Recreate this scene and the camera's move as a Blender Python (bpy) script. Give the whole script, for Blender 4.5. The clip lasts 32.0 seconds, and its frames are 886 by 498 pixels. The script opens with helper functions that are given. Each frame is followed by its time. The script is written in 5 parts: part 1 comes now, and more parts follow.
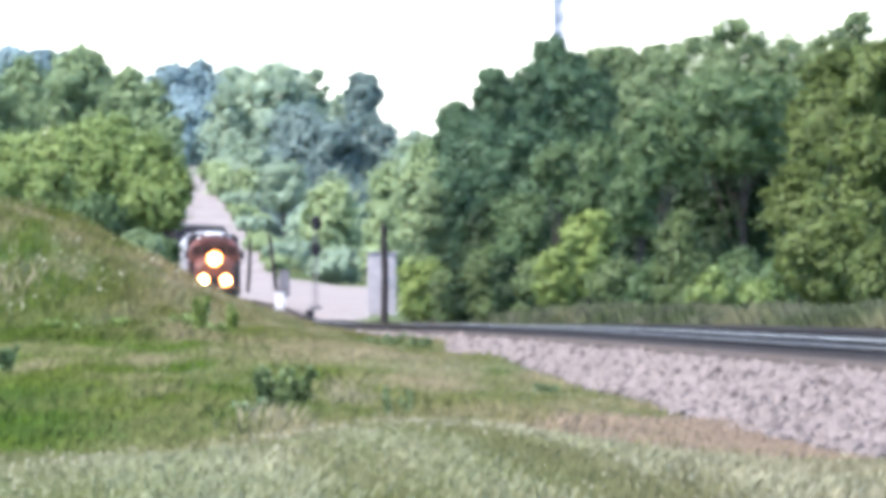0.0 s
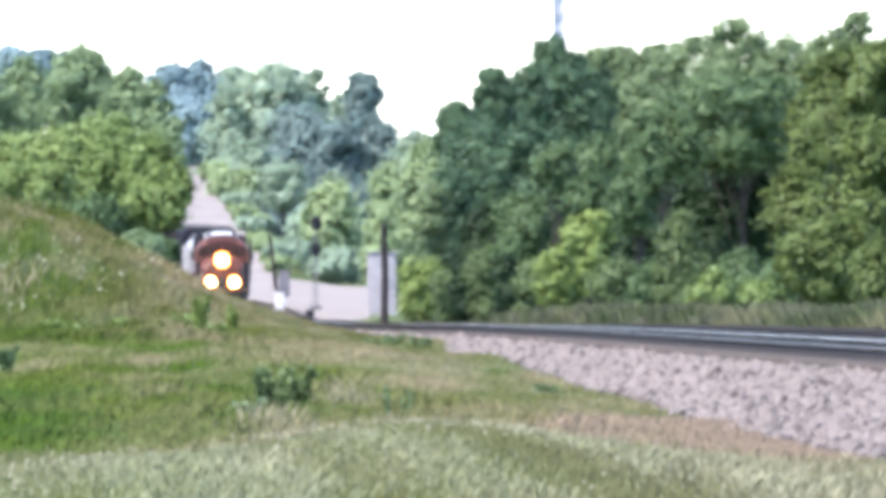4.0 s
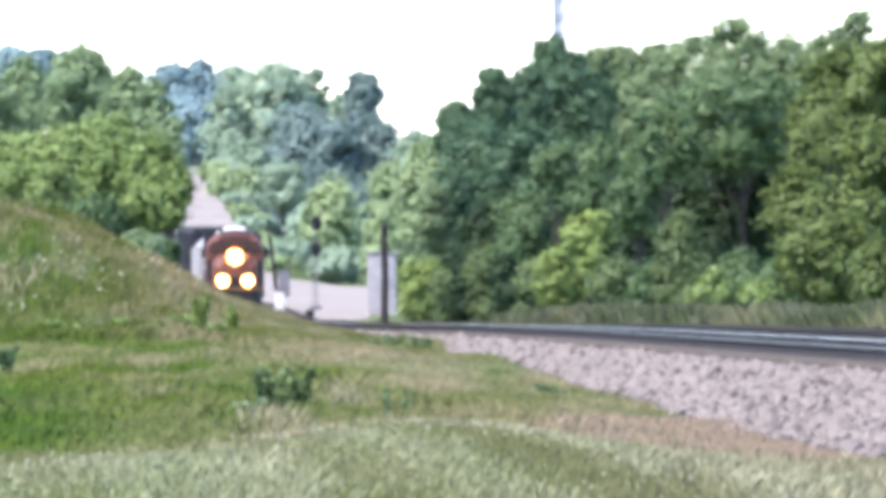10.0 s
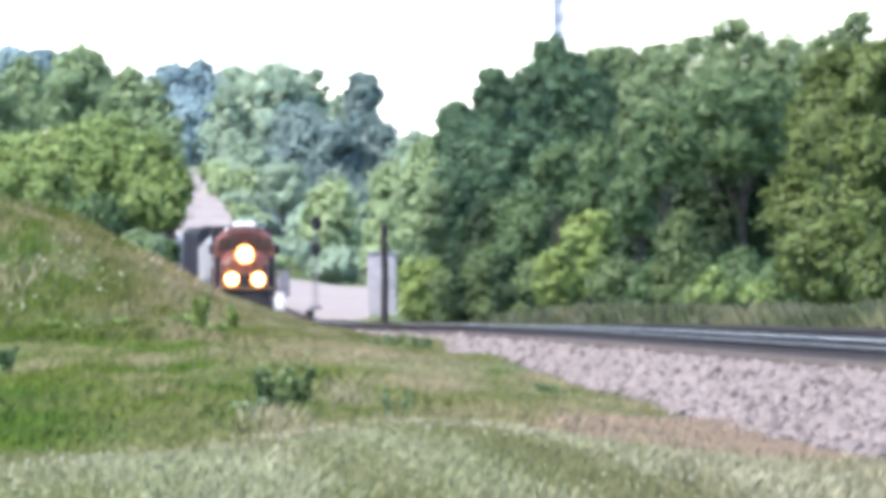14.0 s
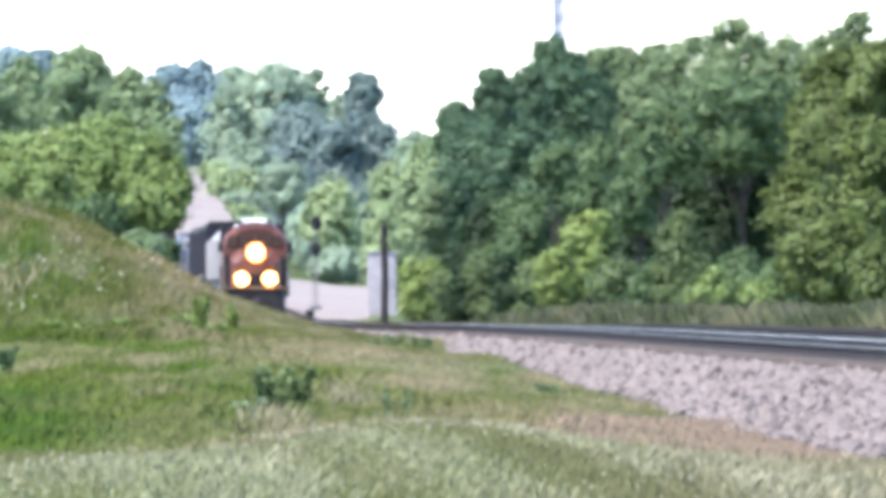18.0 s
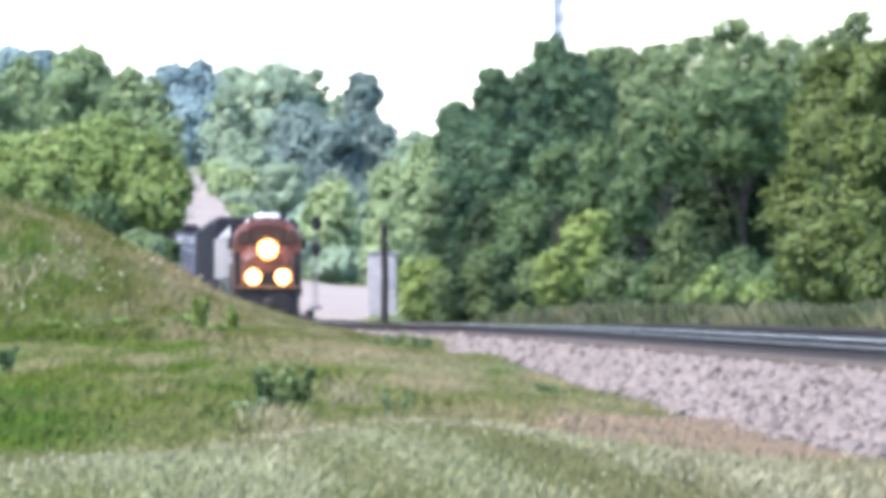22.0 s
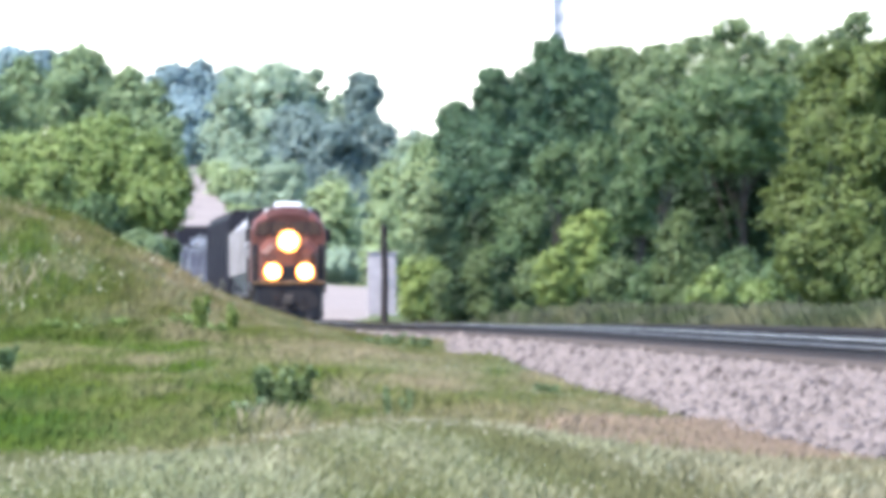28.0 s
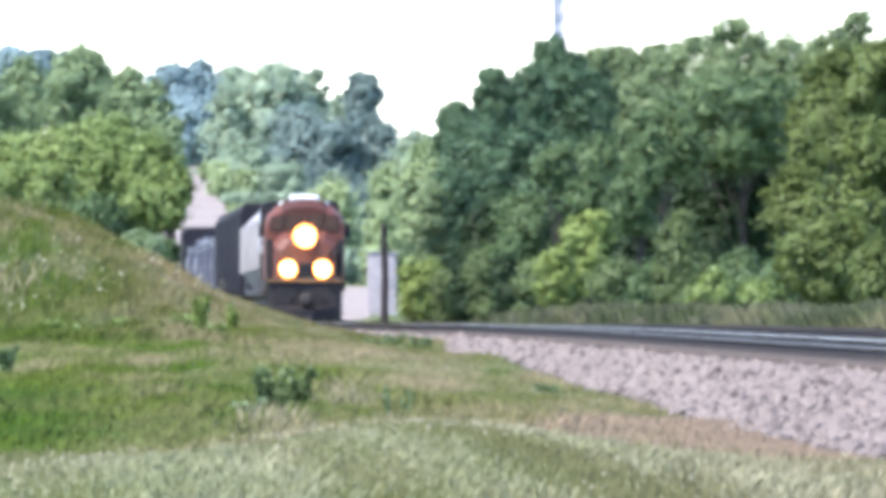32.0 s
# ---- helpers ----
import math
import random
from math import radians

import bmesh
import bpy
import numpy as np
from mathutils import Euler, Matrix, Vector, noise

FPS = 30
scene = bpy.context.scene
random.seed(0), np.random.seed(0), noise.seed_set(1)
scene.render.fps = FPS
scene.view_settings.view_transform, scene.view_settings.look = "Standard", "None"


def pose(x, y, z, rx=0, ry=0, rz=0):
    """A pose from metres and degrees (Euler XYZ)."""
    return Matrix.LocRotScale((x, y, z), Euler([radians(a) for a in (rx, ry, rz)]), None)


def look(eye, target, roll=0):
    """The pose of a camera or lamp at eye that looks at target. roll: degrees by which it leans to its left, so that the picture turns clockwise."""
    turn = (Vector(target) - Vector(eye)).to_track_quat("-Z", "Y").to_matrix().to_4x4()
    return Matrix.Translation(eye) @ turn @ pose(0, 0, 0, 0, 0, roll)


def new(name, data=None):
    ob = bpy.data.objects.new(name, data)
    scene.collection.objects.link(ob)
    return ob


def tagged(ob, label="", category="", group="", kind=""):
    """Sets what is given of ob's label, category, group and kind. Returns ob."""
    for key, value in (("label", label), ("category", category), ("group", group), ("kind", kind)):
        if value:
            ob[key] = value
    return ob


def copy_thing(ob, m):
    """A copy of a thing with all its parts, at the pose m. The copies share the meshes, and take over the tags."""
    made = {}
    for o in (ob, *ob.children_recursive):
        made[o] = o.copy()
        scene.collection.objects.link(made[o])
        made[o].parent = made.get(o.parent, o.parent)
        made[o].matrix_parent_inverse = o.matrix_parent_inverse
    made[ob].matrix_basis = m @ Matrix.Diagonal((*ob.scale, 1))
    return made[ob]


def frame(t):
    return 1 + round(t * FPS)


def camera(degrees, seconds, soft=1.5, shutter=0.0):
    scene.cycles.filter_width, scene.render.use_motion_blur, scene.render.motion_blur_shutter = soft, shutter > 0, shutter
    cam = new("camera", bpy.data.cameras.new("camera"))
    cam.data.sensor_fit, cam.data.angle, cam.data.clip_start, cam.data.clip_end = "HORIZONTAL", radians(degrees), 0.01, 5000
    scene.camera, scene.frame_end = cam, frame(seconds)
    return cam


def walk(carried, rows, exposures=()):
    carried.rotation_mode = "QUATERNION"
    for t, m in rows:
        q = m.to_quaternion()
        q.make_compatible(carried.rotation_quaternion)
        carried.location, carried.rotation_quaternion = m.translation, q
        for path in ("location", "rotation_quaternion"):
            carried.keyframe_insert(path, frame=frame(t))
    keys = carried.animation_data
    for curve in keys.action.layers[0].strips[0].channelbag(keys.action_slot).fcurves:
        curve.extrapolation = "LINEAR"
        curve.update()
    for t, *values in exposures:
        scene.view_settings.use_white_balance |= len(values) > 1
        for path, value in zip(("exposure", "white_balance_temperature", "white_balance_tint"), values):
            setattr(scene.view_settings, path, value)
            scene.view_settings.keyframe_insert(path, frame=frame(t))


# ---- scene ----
# The camera stands on a tripod beside the line and looks along it through a very long lens.
CAM_Z = 1.5
cam = camera(2.25, 32.0, soft=5.8)
eye, aim = (0.0, 0.0, CAM_Z), (0.0, 1000.0, CAM_Z + 2.63)
walk(cam, [(0.0, look(eye, aim)), (32.0, look(eye, aim))], exposures=[(0.0, 1.98, 6250, 15), (32.0, 1.98, 6250, 15)])

# ---- light ----
SUN_EL, SUN_AZ = 57.0, -124.0
world = bpy.data.worlds.new("sky")
scene.world = world
world.use_nodes = True
wn = world.node_tree.nodes
sky = wn.new("ShaderNodeTexSky")
sky.sky_type = "NISHITA"
sky.sun_disc = False
sky.sun_elevation, sky.sun_rotation = radians(SUN_EL), radians(SUN_AZ)
sky.altitude = 900.0
sky.air_density, sky.dust_density, sky.ozone_density = 0.8, 0.2, 1.0
world.node_tree.links.new(sky.outputs["Color"], wn["Background"].inputs["Color"])
wn["Background"].inputs["Strength"].default_value = 0.15
sun = new("sun", bpy.data.lights.new("sun", "SUN"))
sun.data.energy, sun.data.angle, sun.data.color = 3.1, radians(0.6), (1.0, 0.95, 0.87)
sun_way = Vector((math.sin(radians(SUN_AZ)) * math.cos(radians(SUN_EL)), math.cos(radians(SUN_AZ)) * math.cos(radians(SUN_EL)), math.sin(radians(SUN_EL))))
sun.matrix_world = look(tuple(sun_way * 300), (0, 0, 0))


# ---- materials ----
def mix_colour(nt, kind, fac, a, b):
    n = nt.nodes.new("ShaderNodeMix")
    n.data_type, n.blend_type = "RGBA", kind
    for sock, v in ((n.inputs[0], fac), (n.inputs[6], a), (n.inputs[7], b)):
        if hasattr(v, "is_linked"):
            nt.links.new(v, sock)
        elif isinstance(v, tuple):
            sock.default_value = (*v, 1)
        else:
            sock.default_value = v
    return n.outputs[2]


def noise_of(nt, scale, stretch=(1, 1, 1), detail=4.0):
    geo, mp, tex = (nt.nodes.new(k) for k in ("ShaderNodeNewGeometry", "ShaderNodeMapping", "ShaderNodeTexNoise"))
    mp.inputs["Scale"].default_value = stretch
    tex.inputs["Scale"].default_value, tex.inputs["Detail"].default_value = scale, detail
    nt.links.new(geo.outputs["Position"], mp.inputs["Vector"])
    nt.links.new(mp.outputs["Vector"], tex.inputs["Vector"])
    return tex.outputs["Fac"]


def spread(nt, value, lo, hi, out_lo=0.0, out_hi=1.0):
    n = nt.nodes.new("ShaderNodeMapRange")
    n.inputs[1].default_value, n.inputs[2].default_value = lo, hi
    n.inputs[3].default_value, n.inputs[4].default_value = out_lo, out_hi
    nt.links.new(value, n.inputs[0])
    return n.outputs[0]


def scaled(nt, colour, value):
    n = nt.nodes.new("ShaderNodeVectorMath")
    n.operation = "SCALE"
    nt.links.new(colour, n.inputs[0])
    nt.links.new(value, n.inputs["Scale"])
    return n.outputs[0]


def shell(name, rough, metal=0.0):
    m = bpy.data.materials.new(name)
    m.use_nodes = True
    b = m.node_tree.nodes["Principled BSDF"]
    b.inputs["Roughness"].default_value, b.inputs["Metallic"].default_value = rough, metal
    return m, m.node_tree, b


def surface(name, colour, rough=0.6, metal=0.0, grain=8.0, stain=None, stain_scale=0.8, amount=0.5, bump=0.2):
    """Paint, steel, wood or stone: grain, larger stains and a fine relief."""
    m, nt, b = shell(name, rough, metal)
    stain = stain or tuple(c * 0.6 for c in colour)
    big = spread(nt, noise_of(nt, stain_scale), 0.4, 0.75, 0.0, amount)
    col = mix_colour(nt, "MIX", big, colour, stain)
    fine = spread(nt, noise_of(nt, grain), 0.3, 0.7, 0.85, 1.12)
    nt.links.new(scaled(nt, col, fine), b.inputs["Base Color"])
    bp = nt.nodes.new("ShaderNodeBump")
    bp.inputs["Strength"].default_value, bp.inputs["Distance"].default_value = bump, 0.02
    nt.links.new(noise_of(nt, grain * 2), bp.inputs["Height"])
    nt.links.new(bp.outputs["Normal"], b.inputs["Normal"])
    return m


def leafy(name, colours, rough=0.55, through_light=0.38, patch=0.35, vary=0.3):
    """Leaves: each one takes its own tone, and whole sprays lean one way or the other."""
    m, nt, b = shell(name, rough)
    geo = nt.nodes.new("ShaderNodeNewGeometry")
    a, c, d = colours
    spray = spread(nt, noise_of(nt, patch, detail=3.0), 0.38, 0.62)
    col = mix_colour(nt, "MIX", spray, a, c)
    one = spread(nt, geo.outputs["Random Per Island"], 0.55, 1.0, 0.0, 0.2 + 2 * vary)
    col = mix_colour(nt, "MIX", one, col, d)
    tone = nt.nodes.new("ShaderNodeMath")
    tone.operation = "MULTIPLY_ADD"
    tone.inputs[1].default_value, tone.inputs[2].default_value = vary, 1.0 - 0.5 * vary
    nt.links.new(geo.outputs["Random Per Island"], tone.inputs[0])
    col = scaled(nt, col, tone.outputs[0])
    nt.links.new(col, b.inputs["Base Color"])
    b.inputs["Specular IOR Level"].default_value = 0.3
    tl, ms = nt.nodes.new("ShaderNodeBsdfTranslucent"), nt.nodes.new("ShaderNodeMixShader")
    nt.links.new(col, tl.inputs["Color"])
    ms.inputs[0].default_value = through_light
    nt.links.new(b.outputs[0], ms.inputs[1])
    nt.links.new(tl.outputs[0], ms.inputs[2])
    nt.links.new(ms.outputs[0], nt.nodes["Material Output"].inputs[0])
    return m


def meadow(name, island, dark, mid, pale, straw, gain=1.0, vary=0.5):
    """Rough grass in drifts of green, pale seed heads and dry straw."""
    m, nt, b = shell(name, 0.7)
    broad = spread(nt, noise_of(nt, 0.30, (1, 0.045, 1), 3.0), 0.36, 0.64)
    drift = spread(nt, noise_of(nt, 0.95, (1, 0.04, 1), 5.0), 0.42, 0.66)
    dry = spread(nt, noise_of(nt, 0.6, (1, 0.03, 1), 4.0), 0.52, 0.72, 0.0, 0.8)
    col = mix_colour(nt, "MIX", broad, dark, mid)
    col = mix_colour(nt, "MIX", drift, col, pale)
    col = mix_colour(nt, "MIX", dry, col, straw)
    geo0, dot = nt.nodes.new("ShaderNodeNewGeometry"), nt.nodes.new("ShaderNodeVectorMath")
    dot.operation = "DOT_PRODUCT"
    dot.inputs[1].default_value = (1.0, 0.0175, 0.0)
    nt.links.new(geo0.outputs["Position"], dot.inputs[0])
    near_side = spread(nt, dot.outputs["Value"], 9.62 - 8.0, 9.62 - 3.8)
    lush = spread(nt, dot.outputs["Value"], 9.62 - 7.2, 9.62 - 10.0)
    verge = nt.nodes.new("ShaderNodeMath")
    verge.operation = "MULTIPLY"
    nt.links.new(near_side, verge.inputs[0])
    nt.links.new(spread(nt, dot.outputs["Value"], 9.62 + 3.0, 9.62 + 6.0, 1.0, 0.0), verge.inputs[1])
    along = nt.nodes.new("ShaderNodeSeparateXYZ")
    nt.links.new(geo0.outputs["Position"], along.inputs[0])
    fade = nt.nodes.new("ShaderNodeMath")
    fade.operation = "MULTIPLY"
    nt.links.new(verge.outputs[0], fade.inputs[0])
    nt.links.new(spread(nt, along.outputs["Y"], 195.0, 260.0, 1.0, 0.12), fade.inputs[1])
    verge = fade
    rich = nt.nodes.new("ShaderNodeMath")
    rich.operation = "MULTIPLY"
    nt.links.new(lush, rich.inputs[0])
    nt.links.new(spread(nt, noise_of(nt, 0.30, (1, 0.05, 1), 4.0), 0.40, 0.60, 0.0, 0.85), rich.inputs[1])
    col = mix_colour(nt, "MIX", rich.outputs[0], col, tuple(c * k for c, k in zip(dark, (1.05, 1.1, 1.0))))
    thin = nt.nodes.new("ShaderNodeMath")
    thin.operation = "MULTIPLY"
    nt.links.new(verge.outputs[0], thin.inputs[0])
    nt.links.new(spread(nt, noise_of(nt, 0.9, (1, 0.15, 1), 4.0), 0.34, 0.62, 0.2, 0.85), thin.inputs[1])
    col = mix_colour(nt, "MIX", thin.outputs[0], col, tuple(c * k for c, k in zip(straw, (1.2, 1.06, 1.18))))
    fine = spread(nt, noise_of(nt, 9.0, (1, 0.4, 1)), 0.3, 0.7, 0.75 * gain, 1.25 * gain)
    col = scaled(nt, col, fine)
    if island:
        geo = nt.nodes.new("ShaderNodeNewGeometry")
        one = spread(nt, geo.outputs["Random Per Island"], 0.0, 1.0, 1.0 - vary, 1.0 + vary)
        col = scaled(nt, col, one)
    nt.links.new(col, b.inputs["Base Color"])
    b.inputs["Specular IOR Level"].default_value = 0.02
    return m


def lamp_glass(name, colour, strength):
    m, nt, b = shell(name, 0.2)
    b.inputs["Base Color"].default_value = (*colour, 1)
    b.inputs["Emission Color"].default_value = (*colour, 1)
    b.inputs["Emission Strength"].default_value = strength
    return m


def stony(name, a, c, rough=0.9):
    m, nt, b = shell(name, rough)
    geo = nt.nodes.new("ShaderNodeNewGeometry")
    pick = spread(nt, geo.outputs["Random Per Island"], 0.0, 0.3, 0.0, 1.0)
    col = mix_colour(nt, "MIX", pick, a, c)
    fine = spread(nt, noise_of(nt, 6.0), 0.3, 0.7, 0.78, 1.15)
    nt.links.new(scaled(nt, col, fine), b.inputs["Base Color"])
    return m


M_GROUND = meadow("meadow_soil", False, (0.034, 0.060, 0.012), (0.055, 0.072, 0.020), (0.093, 0.102, 0.043), (0.119, 0.102, 0.060))
M_GRASS = meadow("grass", True, (0.046, 0.078, 0.009), (0.075, 0.088, 0.021), (0.156, 0.141, 0.073), (0.199, 0.158, 0.103), gain=1.16)
M_BANKGRASS = meadow("slope_grass", True, (0.046, 0.068, 0.012), (0.075, 0.077, 0.024), (0.137, 0.119, 0.064), (0.188, 0.143, 0.089), gain=1.10)
M_WOODGRASS = meadow("brush_grass", True, (0.051, 0.066, 0.029), (0.070, 0.083, 0.040), (0.102, 0.103, 0.069), (0.166, 0.154, 0.078), gain=1.0, vary=0.2)
M_DARKGRASS = meadow("dark_grass", True, (0.039, 0.072, 0.016), (0.055, 0.084, 0.021), (0.091, 0.108, 0.039), (0.117, 0.108, 0.052), gain=1.0)
M_FOREGRASS = meadow("silvery_grass", True, (0.097, 0.104, 0.040), (0.117, 0.120, 0.054), (0.154, 0.153, 0.085), (0.154, 0.135, 0.077), gain=1.0, vary=0.3)
M_DRYGRASS = stony("dead_grass", (0.129, 0.104, 0.060), (0.242, 0.173, 0.121))
M_STRAW = stony("straw_blades", (0.108, 0.110, 0.050), (0.184, 0.164, 0.092))
M_FEATHER = meadow("feathery_seed_grass", True, (0.155, 0.164, 0.092), (0.181, 0.185, 0.108), (0.244, 0.240, 0.155), (0.196, 0.177, 0.108), gain=1.16, vary=0.38)
M_GRAVELGROUND = surface("bare_gravel", (0.226, 0.198, 0.182), 0.95, grain=0.9, stain=(0.168, 0.144, 0.135), stain_scale=0.12, amount=0.8, bump=0.4)
M_BALLAST = surface("ballast_bed", (0.150, 0.130, 0.124), 0.95, grain=14.0, stain=(0.07, 0.062, 0.06), stain_scale=3.0, amount=0.7, bump=0.9)
# Dark tones: partly darker stones, partly the shade in gaps painted on.
M_STONE = stony("ballast_stone", (0.048, 0.040, 0.038), (0.176, 0.149, 0.137))
M_GAPSTONE = surface("dark_gap_stone", (0.075, 0.062, 0.06), 0.95, grain=20.0, stain=(0.04, 0.034, 0.034))
M_TIE = surface("tie_timber", (0.09, 0.075, 0.065), 0.85, grain=25.0, stain=(0.05, 0.042, 0.04))
M_RAIL = surface("rail_rust", (0.042, 0.037, 0.036), 0.9, metal=0.0, grain=20.0)
# Dark breaks in the colour imitate a broken glint; near rail's top duller.
M_RAILHEAD = surface("rail_running_top", (0.72, 0.62, 0.52), 0.38, metal=1.0, grain=6.0, stain=(0.10, 0.08, 0.07), stain_scale=0.3, amount=0.95, bump=0.02)
M_RAILDULL = surface("rail_dull_top", (0.24, 0.20, 0.17), 0.5, metal=1.0, grain=6.0, stain=(0.07, 0.055, 0.05), stain_scale=0.22, amount=1.0, bump=0.02)
M_ORANGE = surface("orange_paint", (0.118, 0.031, 0.014), 0.6, grain=3.0, stain=(0.062, 0.024, 0.021), stain_scale=0.9, amount=0.55, bump=0.05)
M_BROWN = surface("sooty_brown_paint", (0.060, 0.022, 0.018), 0.75, grain=4.0, stain=(0.05, 0.035, 0.03))
M_BLACK = surface("black_paint", (0.016, 0.016, 0.019), 0.55, grain=4.0, stain=(0.035, 0.03, 0.028), bump=0.05)
M_CHASSIS = surface("grimy_underframe", (0.035, 0.033, 0.034), 0.8, grain=6.0, stain=(0.09, 0.075, 0.06))
M_YELLOW = surface("dull_yellow_stripe", (0.16, 0.085, 0.03), 0.45, grain=5.0, bump=0.03)
M_WHITE = surface("white_paint", (0.72, 0.72, 0.70), 0.5, grain=3.0, stain=(0.5, 0.48, 0.44), bump=0.03)
M_ROOFGREY = surface("pale_grey_housing", (0.6, 0.62, 0.63), 0.5, grain=3.0, stain=(0.4, 0.4, 0.38))
M_HOPPER = surface("pale_hopper_paint", (0.302, 0.287, 0.282), 0.6, grain=1.5, stain=(0.144, 0.129, 0.124), stain_scale=0.9, amount=0.9)
M_BOXCAR = surface("dark_boxcar_paint", (0.013, 0.013, 0.019), 0.7, grain=2.0, stain=(0.024, 0.021, 0.024), stain_scale=0.6)
M_TANK = surface("black_tank_paint", (0.03, 0.03, 0.036), 0.45, grain=2.0, stain=(0.08, 0.08, 0.085))
M_BLUEGREY = surface("blue_grey_paint", (0.06, 0.062, 0.085), 0.6, grain=2.0, stain=(0.03, 0.03, 0.04), stain_scale=0.5, amount=0.8)
M_PALEPANEL = surface("pale_blue_panel", (0.198, 0.210, 0.260), 0.6, grain=2.0, stain=(0.096, 0.096, 0.124), stain_scale=0.6, amount=0.8)
M_STEEL = surface("worn_steel", (0.35, 0.34, 0.33), 0.4, metal=0.9, grain=10.0)
M_POST = surface("weathered_pole_wood", (0.032, 0.027, 0.027), 0.9, grain=12.0, stain=(0.05, 0.042, 0.04))
M_GALV = surface("galvanised_steel", (0.32, 0.33, 0.35), 0.55, metal=0.4, grain=3.0)
# Steel paled by the haze over the distance, put into the colour.
M_HAZETOWER = surface("hazed_tower_steel", (0.58, 0.57, 0.59), 0.6, grain=3.0)
M_DARKCASE = surface("dark_grey_case", (0.14, 0.13, 0.14), 0.6, grain=3.0)
M_HUT = surface("grey_hut_panel", (0.330, 0.300, 0.305), 0.7, grain=2.0, stain=(0.270, 0.245, 0.250), bump=0.05)
M_BARK = surface("bark", (0.042, 0.033, 0.026), 0.9, grain=14.0, stain=(0.03, 0.025, 0.02), bump=0.8)
M_SEED = stony("pale_seed_heads", (0.17, 0.165, 0.09), (0.36, 0.34, 0.23))
M_PANE, _nt, _b = shell("dark_glass", 0.08)
_b.inputs["Base Color"].default_value = (0.035, 0.017, 0.015, 1)
_b.inputs["Specular IOR Level"].default_value = 0.2
for _m in (M_POST, M_TIE, M_RAIL, M_BALLAST, M_STONE, M_GRAVELGROUND):
    _m.node_tree.nodes["Principled BSDF"].inputs["Specular IOR Level"].default_value = 0.06
for _m in (M_BLACK, M_CHASSIS, M_BOXCAR, M_BROWN):
    _m.node_tree.nodes["Principled BSDF"].inputs["Specular IOR Level"].default_value = 0.2
M_LAMP = lamp_glass("lit_lamp", (1.0, 0.70, 0.32), 16.0)
# Emissive amber stands in for the glow round each lamp.
M_HALO = lamp_glass("lit_halo", (1.0, 0.36, 0.09), 0.6)
M_RED = lamp_glass("signal_lens", (0.25, 0.02, 0.01), 0.0)
LEAF = {
    "deep": leafy("deep_green_leaves", ((0.055, 0.108, 0.051), (0.087, 0.153, 0.075), (0.124, 0.191, 0.107))),
    # Shade beneath the canopy is put into this leaf colour.
    "dark": leafy("shade_painted_leaves", ((0.022, 0.048, 0.017), (0.036, 0.066, 0.024), (0.051, 0.085, 0.034))),
    "fresh": leafy("fresh_green_leaves", ((0.145, 0.209, 0.054), (0.184, 0.249, 0.072), (0.215, 0.277, 0.102)), through_light=0.3),
    "bright": leafy("yellow_green_leaves", ((0.180, 0.240, 0.058), (0.220, 0.285, 0.075), (0.250, 0.315, 0.110)), through_light=0.3),
    "mid": leafy("mid_green_leaves", ((0.074, 0.130, 0.045), (0.110, 0.170, 0.065), (0.147, 0.206, 0.102))),
    "light": leafy("light_green_leaves", ((0.121, 0.175, 0.072), (0.156, 0.212, 0.092), (0.183, 0.233, 0.120)), through_light=0.3),
    # Far bushes: the paling by haze is put into this green.
    "pale": leafy("haze_pale_leaves", ((0.284, 0.368, 0.183), (0.346, 0.424, 0.219), (0.385, 0.461, 0.262)), patch=0.2, vary=0.1, through_light=0.45),
    "moss": leafy("moss_green_leaves", ((0.101, 0.147, 0.051), (0.126, 0.174, 0.063), (0.149, 0.196, 0.087))),
    "olive": leafy("olive_leaves", ((0.098, 0.139, 0.034), (0.124, 0.167, 0.042), (0.148, 0.188, 0.060))),
    "grey": leafy("grey_green_leaves", ((0.155, 0.226, 0.101), (0.199, 0.273, 0.131), (0.235, 0.303, 0.164)), through_light=0.3),
    # Far trees: haze is put into these colours; slate holds far shade too.
    "blue": leafy("haze_blue_leaves", ((0.293, 0.387, 0.270), (0.357, 0.446, 0.313), (0.396, 0.475, 0.356)), patch=0.2, vary=0.1, through_light=0.45),
    "slate": leafy("haze_slate_leaves", ((0.191, 0.264, 0.239), (0.232, 0.310, 0.279), (0.273, 0.349, 0.325)), patch=0.2, vary=0.1, through_light=0.45),
    "distant": leafy("haze_far_leaves", ((0.261, 0.362, 0.378), (0.289, 0.397, 0.411), (0.319, 0.419, 0.443)), patch=0.15, vary=0.1, through_light=0.45),
}


# ---- the lie of the land ----
def smooth(v, a, b):
    k = np.clip((np.asarray(v, float) - a) / (b - a), 0, 1)
    return k * k * (3 - 2 * k)


def track_x(y):
    y = np.asarray(y, float)
    return 9.62 - 0.0175 * y - 0.00012 * np.maximum(y - 1380, 0) ** 2


_ys = np.arange(-200, 2201, 4.0)
_rz = np.interp(_ys, [-200, 150, 240, 302, 373, 474, 578, 700, 800, 844, 880, 905, 960, 1031, 1131, 1218, 1304, 1450, 1700, 2200],
                [0.98, 1.04, 1.08, 1.11, 1.145, 1.145, 1.10, 1.02, 0.97, 0.975, 0.98, 0.97, 0.88, 0.86, 0.94, 0.86, 1.12, 1.85, 3.3, 6.0])
_k = np.exp(-np.linspace(-2, 2, 13) ** 2)
_rz = np.convolve(np.pad(_rz, 6, "edge"), _k / _k.sum(), "valid")


def rail_z(y):
    """Height of the rails' running top."""
    return np.interp(y, _ys, _rz)


